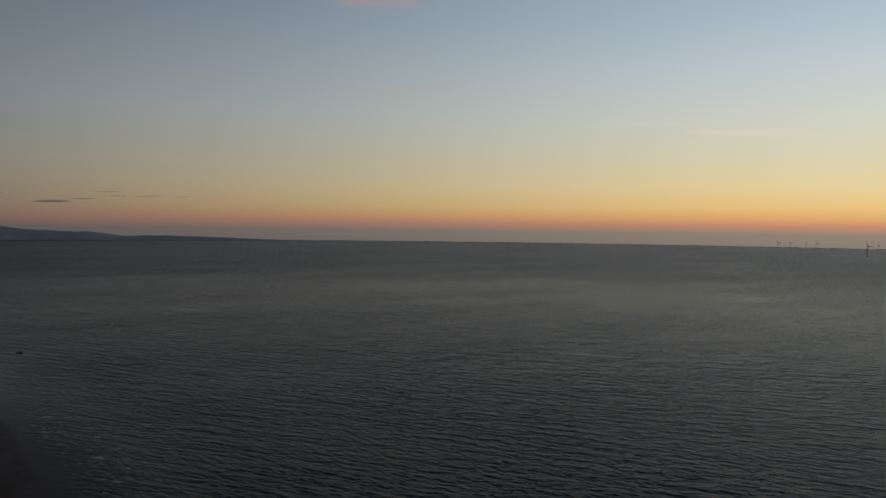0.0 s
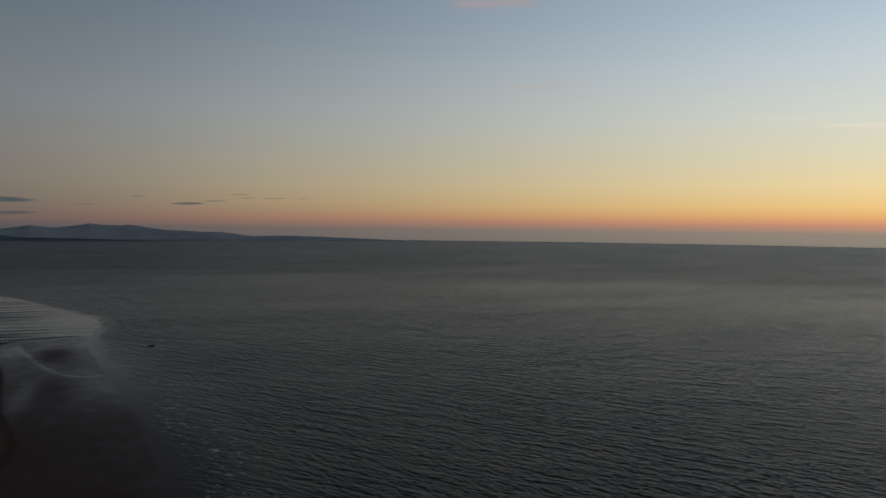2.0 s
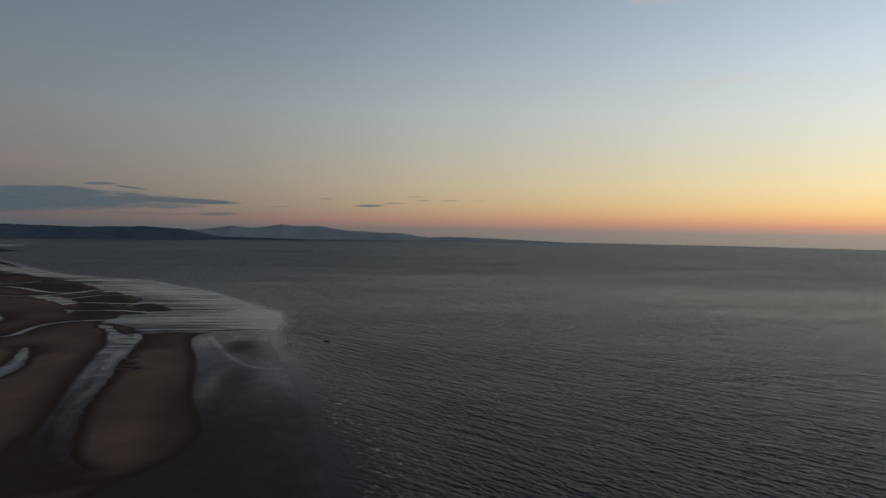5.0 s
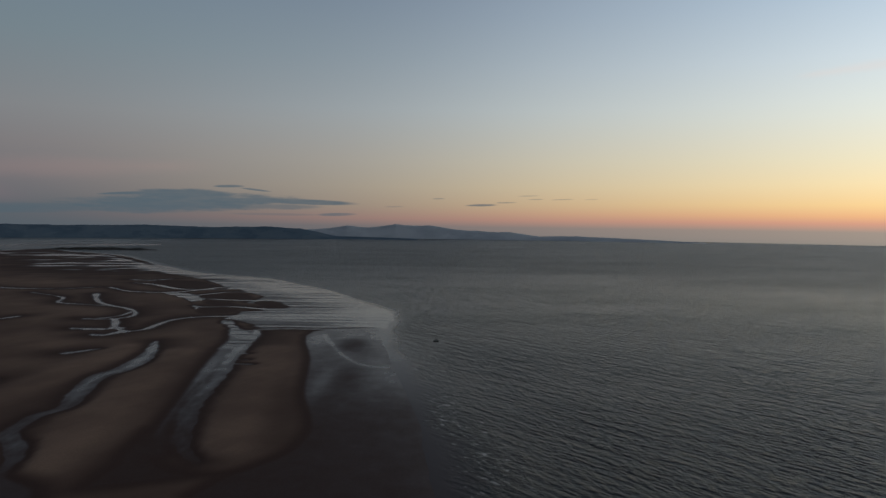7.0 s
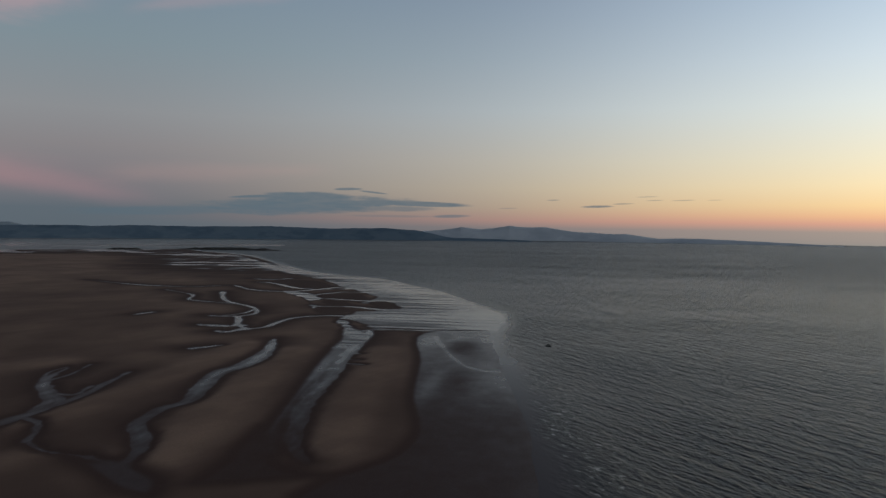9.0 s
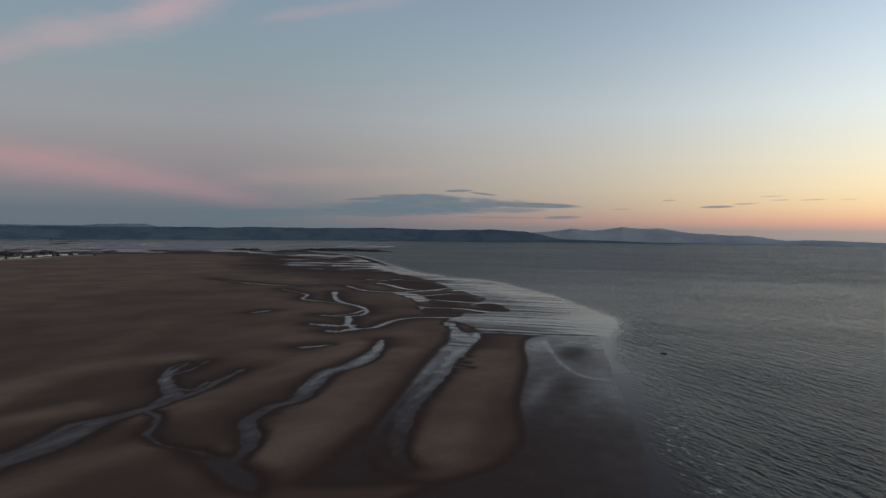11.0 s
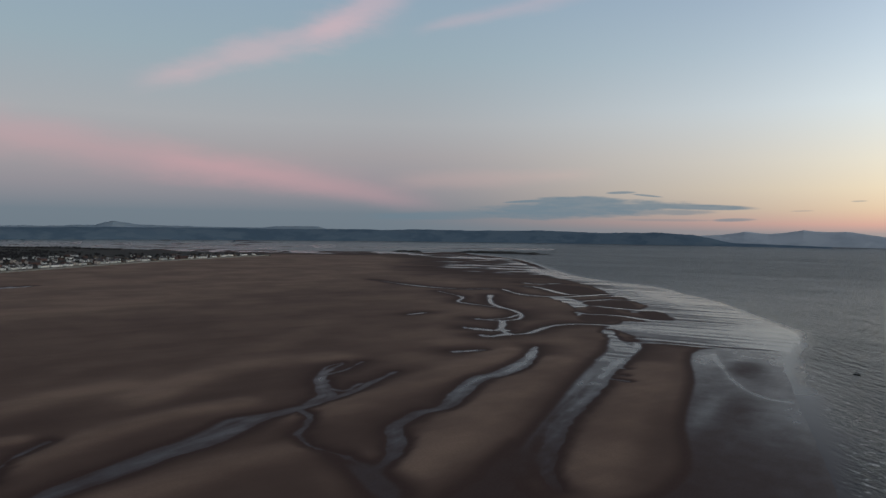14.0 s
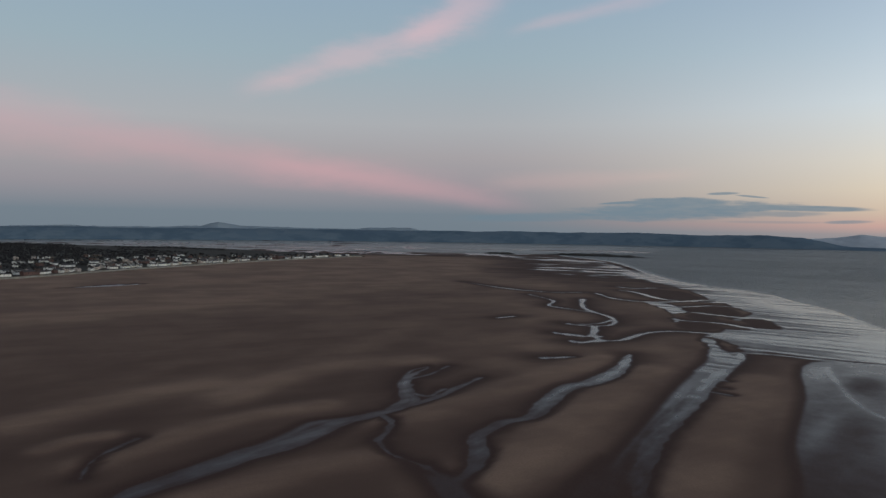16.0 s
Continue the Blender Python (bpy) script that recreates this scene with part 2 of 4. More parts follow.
def make_plain(name, colours, scale, rough=0.85, spread=(0.35, 0.65), relief=0.0, distance=0.1, spec=0.3):
    """A two-tone weathered surface with fine relief."""
    m, T, b = material(name)
    p = T.node("ShaderNodeNewGeometry").outputs["Position"]
    own = T.node("ShaderNodeObjectInfo").outputs["Random"]
    n = T.noise(p, scale, 4.0, 0.6)
    fine = T.noise(p, scale * 9.0, 2.0, 0.6)
    v = T.math("ADD", n, T.math("MULTIPLY", T.math("SUBTRACT", fine, 0.5), 0.35))
    col = T.mix(T.step(v, *spread), (*colours[0], 1), (*colours[1], 1))
    col = T.mix(T.math("MULTIPLY", own, 0.35), col, (*[c * 0.55 for c in colours[0]], 1))
    T.put(b.inputs["Base Color"], col)
    b.inputs["Roughness"].default_value = rough
    b.inputs["Specular IOR Level"].default_value = spec
    if relief:
        bump(T, b, fine, relief, distance)
    return m


def make_hill(name, tones, patch):
    """Farmland and woods, far off: patches of field with darker hedges, haze mixed into the tones."""
    m, T, b = material(name)
    p = T.scaled(T.node("ShaderNodeNewGeometry").outputs["Position"], (1, 1, 2.2))
    v = T.node("ShaderNodeTexVoronoi")
    T.put(v.inputs["Vector"], p)
    v.inputs["Scale"].default_value = patch
    tone = T.split(v.outputs["Color"])[0]
    wood = T.noise(p, patch * 0.55, 4.0, 0.65)
    col = T.mix(tone, (*tones[0], 1), (*tones[1], 1))
    col = T.mix(T.step(wood, 0.45, 0.62), col, (*tones[2], 1))
    T.put(b.inputs["Base Color"], col)
    b.inputs["Roughness"].default_value = 1.0
    b.inputs["Specular IOR Level"].default_value = 0.0
    return m


SAND = make_sand()
WATER = make_water()
# the blue of the air in between is put into these base colours
HILL_NEAR = make_hill("hazed_farmland_hill", ((0.118, 0.170, 0.222), (0.143, 0.192, 0.238), (0.098, 0.146, 0.196)), 0.011)
# painted haze: the base colour pales the further off the range stands
HILL_BACK = make_hill("hazed_back_hills", ((0.24, 0.30, 0.36), (0.27, 0.33, 0.38), (0.22, 0.27, 0.33)), 0.005)
HILL_FAR = make_hill("hazed_far_hills", ((0.45, 0.50, 0.56), (0.50, 0.55, 0.60), (0.40, 0.45, 0.51)), 0.006)
ROCK = make_plain("weed_covered_rock", ((0.018, 0.017, 0.015), (0.045, 0.042, 0.036)), 0.12, 0.7, relief=0.6, distance=0.5)
GRASS = make_plain("rough_grassland", ((0.020, 0.019, 0.017), (0.038, 0.033, 0.028)), 0.02, 1.0, relief=0.4, distance=0.5)
LEAVES = make_plain("dark_foliage", ((0.018, 0.018, 0.020), (0.040, 0.037, 0.038)), 0.25, 0.95)
BARK = make_plain("bark", ((0.05, 0.04, 0.03), (0.09, 0.07, 0.055)), 1.0, 0.95)
CONCRETE = make_plain("sea_wall_concrete", ((0.16, 0.15, 0.14), (0.26, 0.25, 0.23)), 0.15, 0.9)
RENDER_WHITE = make_plain("white_render", ((0.66, 0.65, 0.62), (0.80, 0.79, 0.76)), 0.3, 0.85)
RENDER_CREAM = make_plain("cream_render", ((0.40, 0.35, 0.32), (0.54, 0.48, 0.43)), 0.3, 0.85)
BRICK_RED = make_plain("red_brick", ((0.10, 0.058, 0.052), (0.15, 0.085, 0.074)), 0.4, 0.9)
BRICK_BROWN = make_plain("brown_brick", ((0.12, 0.095, 0.075), (0.19, 0.15, 0.12)), 0.4, 0.9)
SLATE = make_plain("slate_roof", ((0.040, 0.040, 0.045), (0.075, 0.073, 0.078)), 0.6, 0.7)
CLAY = make_plain("clay_tile_roof", ((0.065, 0.045, 0.038), (0.10, 0.066, 0.055)), 0.6, 0.85)
GLASS = make_plain("window_glass", ((0.02, 0.022, 0.025), (0.03, 0.032, 0.036)), 0.5, 0.08, spec=0.5)
DOOR = make_plain("painted_door", ((0.05, 0.07, 0.09), (0.08, 0.09, 0.10)), 0.8, 0.5)
TURBINE = make_plain("turbine_steel", ((0.30, 0.29, 0.28), (0.38, 0.37, 0.36)), 0.1, 0.6)


# ---- mesh helpers ----
def mesh_object(name, verts, faces, mat, smooth=False):
    me = bpy.data.meshes.new(name)
    me.from_pydata(verts, [], faces)
    me.materials.append(mat)
    if smooth:
        me.polygons.foreach_set("use_smooth", [True] * len(me.polygons))
    me.update()
    return new(name, me)


def part(name, bm, mat, parent, label="", smooth=False):
    """One mesh object from a bmesh, under a thing."""
    me = bpy.data.meshes.new(name)
    bmesh.ops.recalc_face_normals(bm, faces=bm.faces)
    bm.to_mesh(me)
    bm.free()
    me.materials.append(mat)
    if smooth:
        me.polygons.foreach_set("use_smooth", [True] * len(me.polygons))
    ob = new(name, me)
    ob.parent = parent
    return tagged(ob, label)


def grid_object(name, P, keep, mat, field, attribute):
    """A smooth sheet from a grid of points (rings x spokes, closed round), with the faces named in keep."""
    R, A = P.shape[:2]
    i = np.arange(R * A).reshape(R, A)
    j = np.roll(i, -1, axis=1)
    quads = np.stack([i[:-1], i[1:], j[1:], j[:-1]], -1)[keep]
    used, inv = np.unique(quads.ravel(), return_inverse=True)
    pts = P.reshape(-1, 3)[used].astype(np.float32)
    n = len(quads)
    me = bpy.data.meshes.new(name)
    me.vertices.add(len(pts))
    me.vertices.foreach_set("co", pts.ravel())
    me.loops.add(4 * n)
    me.loops.foreach_set("vertex_index", inv.astype(np.int32).ravel())
    me.polygons.add(n)
    me.polygons.foreach_set("loop_start", np.arange(n, dtype=np.int32) * 4)
    me.polygons.foreach_set("use_smooth", np.ones(n, dtype=bool))
    a = me.attributes.new(field, "FLOAT", "POINT")
    a.data.foreach_set("value", attribute.ravel()[used].astype(np.float32))
    me.update(calc_edges=True)
    me.validate()
    me.materials.append(mat)
    return new(name, me)


# ---- the plan of the shore, metres ----
def smooth_line(pts, per=6, closed=False):
    """A Catmull-Rom curve through the corners of a plan."""
    p = np.array(pts, float)
    p = np.vstack([p[-1], p, p[0], p[1]]) if closed else np.vstack([2 * p[0] - p[1], p, 2 * p[-1] - p[-2]])
    out = []
    for k in range(1, len(p) - 2):
        for u in np.arange(per) / per:
            a, b, c, d = p[k - 1:k + 3]
            out.append(0.5 * (2 * b + (c - a) * u + (2 * a - 5 * b + 4 * c - d) * u * u + (3 * b - a - 3 * c + d) * u ** 3))
    if not closed:
        out.append(p[-2])
    return np.array(out)


def line_distance(X, Y, line, reach, widths=None):
    """Distance to a line less its half width there, within a reach."""
    out = np.full(X.shape, float(reach))
    lo, hi = line.min(0) - reach, line.max(0) + reach
    box = (X > lo[0]) & (X < hi[0]) & (Y > lo[1]) & (Y < hi[1])
    x, y = X[box], Y[box]
    best = np.full(x.shape, float(reach))
    w = np.interp(np.linspace(0, 1, len(line)), np.linspace(0, 1, len(widths)), widths) if widths else np.zeros(len(line))
    for k in range(len(line) - 1):
        a, d = line[k], line[k + 1] - line[k]
        u = np.clip(((x - a[0]) * d[0] + (y - a[1]) * d[1]) / (d @ d + 1e-9), 0, 1)
        best = np.minimum(best, np.hypot(x - a[0] - u * d[0], y - a[1] - u * d[1]) - (w[k] + (w[k + 1] - w[k]) * u))
    out[box] = best
    return out


def inside(X, Y, poly):
    hit = np.zeros(X.shape, bool)
    for (x0, y0), (x1, y1) in zip(poly, np.roll(poly, -1, axis=0)):
        if y0 != y1:
            cross = (y0 > Y) != (y1 > Y)
            hit ^= cross & (X < (x1 - x0) * (Y - y0) / (y1 - y0) + x0)
    return hit


def area_depth(X, Y, poly, reach):
    """Distance into an area, negative outside it."""
    d = line_distance(X, Y, np.vstack([poly, poly[:1]]), reach)
    return np.where(inside(X, Y, poly), d, -d)


def lattice(seed):
    return np.random.RandomState(seed).rand(256, 256)


def value_noise(x, y, seed, octaves=3, gain=0.5):
    """Smooth noise from -1 to 1."""
    t = lattice(seed)
    total, amp, norm = np.zeros(x.shape), 1.0, 0.0
    for _ in range(octaves):
        xi, yi = np.floor(x).astype(int), np.floor(y).astype(int)
        u, v = x - xi, y - yi
        u, v = u * u * (3 - 2 * u), v * v * (3 - 2 * v)
        a, b = t[xi % 256, yi % 256], t[(xi + 1) % 256, yi % 256]
        c, d = t[xi % 256, (yi + 1) % 256], t[(xi + 1) % 256, (yi + 1) % 256]
        total += amp * ((a + (b - a) * u) * (1 - v) + (c + (d - c) * u) * v)
        norm += amp
        amp *= gain
        x, y = x * 2.03 + 17.1, y * 2.03 + 5.7
    return 2 * total / norm - 1


def ease(v, lo, hi):
    u = np.clip((v - lo) / (hi - lo), 0, 1)
    return u * u * (3 - 2 * u)


SHORE = smooth_line([(-1166, 2236), (-885, 1992), (-519, 1438), (-321, 1274), (-236, 1150), (-178, 1064), (-123, 946), (-90, 883), (-64, 823), (-49, 751), (-51, 695),
                     (-48, 620), (-41, 573), (-30, 500), (-19, 433), (-11, 374), (-5, 318), (4, 180), (10, -200)])
LAND = np.vstack([SHORE, [(60, -4900), (-4900, -4900), (-4900, 1150), (-3203, 1330), (-2349, 1736), (-1765, 2051), (-1478, 2219), (-1275, 2352)]])
SEAFRONT = smooth_line([(-1250, 100), (-1280, 330), (-1290, 544), (-1305, 610), (-1345, 706), (-1381, 814), (-1416, 949), (-1460, 1101), (-1495, 1267), (-1510, 1421), (-1535, 1560), (-1530, 1643)], 8)
# creeks: plan, and half widths along them
CREEKS = []


def creek(plan, *half_widths):
    CREEKS.append((plan, half_widths))


creek([(-557, 975), (-484, 918), (-460, 863), (-422, 845), (-375, 828), (-338, 790), (-321, 746), (-327, 721), (-308, 678), (-286, 646), (-271, 658), (-272, 703), (-263, 737), (-235, 753), (-187, 755), (-130, 758), (-60, 748)], 1.2, 2, 2, 1.8, 2, 2.6, 2.4)
creek([(-465, 968), (-416, 872), (-375, 828)], 4, 3.2, 2)
creek([(-360, 719), (-327, 721)], 1.2, 3)
creek([(-335, 654), (-313, 652), (-297, 662)], 1.2, 3.6)
creek([(-303, 621), (-291, 619), (-286, 646)], 1.2, 3)
creek([(-764, 1095), (-635, 1035), (-547, 1028), (-506, 1065)], 3, 4.5, 3)
creek([(-490, 1063), (-428, 1001), (-369, 1007), (-332, 1080)], 1.8, 3.6, 6)
creek([(-235, 592), (-216, 526), (-213, 480), (-218, 456), (-211, 422), (-200, 382), (-204, 364), (-203, 343), (-200, 331), (-187, 314), (-176, 293), (-173, 274)], 1.5, 7, 6, 4, 4, 3.5, 3, 2)
creek([(-169, 656), (-162, 612), (-156, 537), (-144, 459), (-136, 400), (-126, 357), (-119, 330), (-112, 312), (-100, 295)], 3, 5, 6, 5, 4.5, 3.5, 2.5, 1)
creek([(-324, 449), (-324, 431), (-310, 408), (-283, 379), (-268, 366), (-263, 348)], 0.8, 1.2, 2.4, 3, 1.8)
creek([(-275, 443), (-269, 410), (-263, 378), (-263, 348), (-265, 327), (-267, 309), (-263, 286), (-261, 265), (-261, 244), (-259, 224), (-258, 206), (-256, 188)], 1, 2, 2, 2.5, 3.5, 6, 8, 8, 7, 4)
creek([(-264, 333), (-248, 325), (-238, 310), (-232, 298), (-215, 287), (-195, 284), (-175, 277)], 0.8, 1.2, 1.2, 1.2, 1.8)
creek([(-318, 228), (-310, 210), (-301, 198), (-286, 187)], 0.8, 1.2, 1.2, 0.8)
creek([(-438, 712), (-432, 734)], 2.4, 1.8)
creek([(-280, 534), (-264, 554)], 3, 1.2)
creek([(-176, 655), (-168, 663), (-146, 671), (-122, 671), (-95, 674)], 2, 2.2, 2, 1.6)
creek([(-327, 965), (-301, 1010), (-265, 1022), (-227, 1080)], 3.5, 3.0, 5)
creek([(-295, 919), (-244, 907), (-201, 914)], 3, 4, 5)
creek([(-275, 832), (-238, 838), (-200, 821), (-162, 829)], 2.5, 4, 5)
creek([(-486, 1140), (-451, 1122), (-380, 1048), (-324, 1055), (-290, 1068)], 3, 5, 4, 6)
creek([(-529, 1205), (-483, 1192), (-462, 1228)], 3, 7, 5)
creek([(-340, 659), (-318, 658), (-304, 660), (-316, 699), (-334, 727)], 1.2, 2.2, 2.6, 2)
creek([(-366, 724), (-347, 727), (-335, 749), (-337, 783)], 1, 2, 1.6)
creek([(-304, 625), (-290, 624), (-278, 646)], 1, 1.8, 1.6)
creek([(-322, 447), (-312, 413), (-292, 386), (-272, 365), (-265, 343)], 0.8, 2.6, 3, 3, 1.4)
creek([(-308, 409), (-307, 429), (-315, 460)], 1.6, 0.9, 0.5)
creek([(-282, 380), (-269, 381), (-273, 401)], 1.6, 1, 0.8)
creek([(-161, 540), (-146, 542)], 2, 0.5)
creek([(-157, 518), (-139, 518)], 2, 0.5)
creek([(-155, 503), (-132, 502)], 2, 0.5)
creek([(-166, 563), (-157, 573)], 2, 0.8)
# low bars of drier sand: plan, half width, height
BARS = [
    ([(-333, 193), (-336, 208), (-332, 221)], 7, 0.55),
    ([(-300, 196), (-306, 229), (-310, 256), (-310, 279), (-307, 303), (-300, 324)], 11, 0.55),
    ([(-352, 305), (-367, 348), (-371, 392), (-365, 427), (-340, 463)], 15, 0.45),
    ([(-383, 200), (-392, 248), (-396, 284), (-391, 315)], 15, 0.40),
    ([(-234, 205), (-228, 243), (-224, 259), (-218, 278)], 12, 0.45),
    ([(-250, 325), (-248, 367), (-245, 406), (-245, 447), (-243, 502), (-248, 560)], 15, 0.55),
    ([(-168, 270), (-170, 320), (-178, 380), (-190, 450), (-203, 540)], 16, 0.6),
    ([(-100, 315), (-108, 380), (-118, 460), (-132, 560)], 16, 0.55),
]
# banks of darker sand that stand out of the film on the spit
BANKS = [
    [(-475, 1172), (-447, 1194), (-398, 1186), (-335, 1091), (-329, 1053), (-372, 1045), (-421, 1103)],
    [(-318, 943), (-293, 990), (-269, 994), (-242, 932), (-258, 908), (-298, 925)],
    [(-294, 894), (-266, 902), (-241, 848), (-257, 830), (-281, 856)],
    [(-230, 887), (-212, 906), (-190, 867), (-177, 834), (-191, 818), (-210, 844)],
    [(-273, 789), (-271, 820), (-232, 818), (-226, 785), (-252, 766)],
]
HEAD_POOL = smooth_line([(-227, 725), (-207, 723), (-179, 667), (-162, 632), (-157, 594), (-160, 567), (-176, 563), (-179, 610), (-198, 654)], 4, True)
FINGERS = smooth_line([(-390, 996), (-352, 992), (-327, 965), (-295, 919), (-300, 877), (-274, 828), (-279, 804), (-305, 862), (-333, 918)], 4, True)
WET_MAIN = smooth_line([(-200, 660), (-187, 600), (-182, 563), (-170, 488), (-159, 430), (-149, 378), (-142, 330), (-136, 296), (-110, 300), (-121, 334), (-130, 367), (-138, 411), (-145, 478), (-151, 560),
                        (-160, 620), (-175, 660)], 4, True)
WET_TAIL = smooth_line([(-267, 334), (-266, 316), (-267, 295), (-257, 269), (-257, 250), (-254, 228), (-258, 206), (-266, 215), (-270, 245), (-279, 275), (-286, 300), (-273, 322)], 4, True)
WET_BASE = smooth_line([(-146, 347), (-122, 329), (-106, 296), (-81, 288), (-64, 309), (-51, 295), (-133, 255), (-142, 293)], 4, True)
WET_LOW = smooth_line([(-211, 285), (-191, 286), (-177, 292), (-142, 271), (-135, 243), (-158, 242), (-183, 258)], 4, True)
WET_FLAT = smooth_line([(-124, 659), (-102, 520), (-88, 424), (-71, 354), (-71, 316), (-81, 294), (-92, 275), (-85, 246), (40, 246), (40, 374), (0, 500), (-20, 620), (-30, 691)], 4, True)
RUNNEL = smooth_line([(-104, 640), (-100, 622), (-88, 584), (-77, 548), (-63, 516), (-50, 500), (-38, 497)])
SPIT = smooth_line([(-600, 1468), (-321, 1300), (-150, 1090), (-60, 900), (-20, 751), (-30, 690), (-74, 684), (-122, 668), (-146, 671), (-175, 664), (-207, 715), (-229, 728), (-226, 768), (-230, 800),
                    (-203, 818), (-222, 860), (-248, 880), (-240, 932), (-267, 994), (-336, 1089), (-402, 1204), (-470, 1290)], 4, True)


def bed_height(X, Y):
    """Height of sand and sea bed over the plan; still water stands at nought."""
    shore = area_depth(X, Y, LAND, 900.0)
    shore = shore + 3.0 * value_noise(X / 70.0, Y / 50.0, 2, 4)
    cut = np.full(X.shape, 130.0)
    for pts, widths in CREEKS:
        cut = np.minimum(cut, line_distance(X, Y, smooth_line(pts), 130.0, list(widths)))
    wobble = 1.9 * value_noise(X / 23.0, Y / 40.0, 3, 3) + 1.6 * value_noise(X / 6.0, Y / 13.0, 4, 3)
    cut = cut + wobble
    d = np.minimum(shore + wobble, cut)
    # the creeks near at hand have drained to damp sand, those further out hold water
    far_out = ease(np.hypot(X, Y), 400, 700)
    bed = 0.088 - 0.046 * far_out + 0.045 * (1 - ease(Y, 290, 380)) * ease(X, -165, -148)
    H = np.where(d > 0, bed + 0.50 * (1 - np.exp(-np.maximum(d, 0) / 9.0)), np.maximum(bed - (0.02 + 0.025 * far_out) * ease(-d, 0.0, 6.0) + 0.03 * value_noise(X / 4.0, Y / 16.0, 5, 4), 0.006))
    # low ridges and hollows that run with the creeks, and the upper beach
    c, s = math.cos(radians(22)), math.sin(radians(22))
    U, V = c * X + s * Y, -s * X + c * Y
    ridge = value_noise(U / 30.0, V / 150.0, 11, 2)
    broad = value_noise(X / 260.0, Y / 260.0, 12, 3)
    inland = ease(d, 4, 40) * (1 - 0.55 * ease(shore, 260, 520))
    near = 1 - ease(np.hypot(X, Y), 380, 700)
    H = H + inland * ((0.13 - 0.03 * near) * ridge + (0.22 - 0.14 * near) * broad + 0.17 - 0.26 * near)
    for pts, half, tall in BARS:
        off = line_distance(X, Y, smooth_line(pts), 4.0 * half)
        H = H + tall * np.exp(-(off / half) ** 2) * ease(d, 0, 9)
    H = H + 1.4 * ease(-X, 600, 1250) * ease(shore, 150, 700)
    # tide-washed flats, wetter the further out
    outer = 0.062 + 0.060 * (1 - ease(Y, 310, 550)) - 0.020 * (1 - ease(shore, 0, 60))
    for area, level, rough, soft in ((WET_MAIN, 0.052 + 0.05 * (1 - ease(Y, 290, 440)), 0.035, 11.0), (WET_BASE, 0.135, 0.03, 13.0), (WET_LOW, 0.10, 0.04, 14.0), (WET_TAIL, 0.085, 0.04, 9.0), (WET_FLAT, outer, 0.018, 9.0)):
        k = ease(area_depth(X, Y, area, 40.0), -3.0, soft) * ease(cut, -2.5, 0.5)
        H = H * (1 - k) + k * (level + rough * value_noise(X / 28.0, Y / 90.0, 21, 4))
    # the bed falls away under the sea
    edge = 0.046 + 0.060 * (1 - ease(Y, 310, 550)) + 0.03 * ease(Y, 560, 720)
    H = np.where(shore < 0, np.maximum(edge + (0.05 + 0.25 * ease(Y, 560, 700)) * shore, -3.0), H)
    # a curved runnel across the outer flat, with a low drier hump behind it
    off = line_distance(X, Y, RUNNEL, 40.0)
    H = H - 0.026 * np.exp(-(off / 2.4) ** 2) * (d > 3)
    for x, y, a, b, rise in ((-73, 592, 12, 34, 0.052), (-104, 606, 9, 34, -0.02), (-75, 440, 7, 46, -0.035), (-55, 560, 14, 40, 0.02), (-62, 470, 10, 40, 0.025)):
        H = H + rise * np.exp(-((X - x) / a) ** 2 - ((Y - y) / b) ** 2) * (d > 3)
    H = np.where(d > 3, np.maximum(H, 0.006), H)
    # the spit: a film of still water ribbed with low banks of sand
    rib = value_noise(X / 190.0, (Y + 18.0 * value_noise(X / 140.0, Y / 140.0, 34, 3)) / 9.0, 31, 4)
    lobes = 7.0 * value_noise(X / 60.0, Y / 14.0, 35, 4)
    k = ease(area_depth(X, Y, SPIT, 60.0) + lobes, -3.0, 9.0)
    H = H * (1 - k) + k * np.where(shore > 0, 0.018 + 0.034 * ease(shore, 8, 80) + 0.042 * rib, H)
    ribs = 0.2 * k
    for area in (HEAD_POOL, FINGERS):
        k = ease(area_depth(X, Y, area, 40.0) + lobes, -2.0, 6.0)
        H = H * (1 - k) + k * (0.035 + 0.045 * rib)
        ribs = np.maximum(ribs, 0.16 * k)
    for bank in BANKS:
        k = ease(area_depth(X, Y, smooth_line(bank, 4, True), 60.0) + 4.0 * value_noise(X / 26.0, Y / 9.0, 33, 3), -3.0, 7.0) * ease(cut, -1.0, 3.0)
        H = H * (1 - k) + k * 0.30
        ribs = ribs * (1 - k)
    # far end of the beach: pools strung along the edge of the sea
    k = ease(Y, 1100, 1500) * ease(shore, 0, 30) * (1 - ease(shore, 180, 520)) * ease(-X, 250, 420)
    thread = np.abs(value_noise((0.87 * X + 0.5 * Y) / 330.0, (0.87 * Y - 0.5 * X) / 34.0, 41, 4, 0.6))
    H = H * (1 - k) + k * np.minimum(0.01 + 0.9 * (thread - 0.06), 0.42)
    # a film of water along the outer edge of the spit
    k = ease(Y, 850, 1000) * (1 - ease(Y, 1500, 1900)) * (1 - ease(shore, 25, 90)) * (shore > -10)
    H = H * (1 - k) + k * (0.02 + 0.05 * rib)
    ribs = np.maximum(ribs, 0.35 * k)
    # a wet sheen on the sand below the sea wall
    q = ((X + 1090) / 28.0) ** 2 + ((Y - 620) / 85.0) ** 2 + 0.8 * value_noise(X / 14.0, Y / 60.0, 36, 3)
    k = 1 - ease(q, 0.25, 1.0)
    H = H * (1 - k) + k * (0.04 + 0.12 * np.maximum(value_noise(X / 9.0, Y / 60.0, 37, 3), 0))
    # sandbanks in the estuary beyond
    turn = radians(-28)
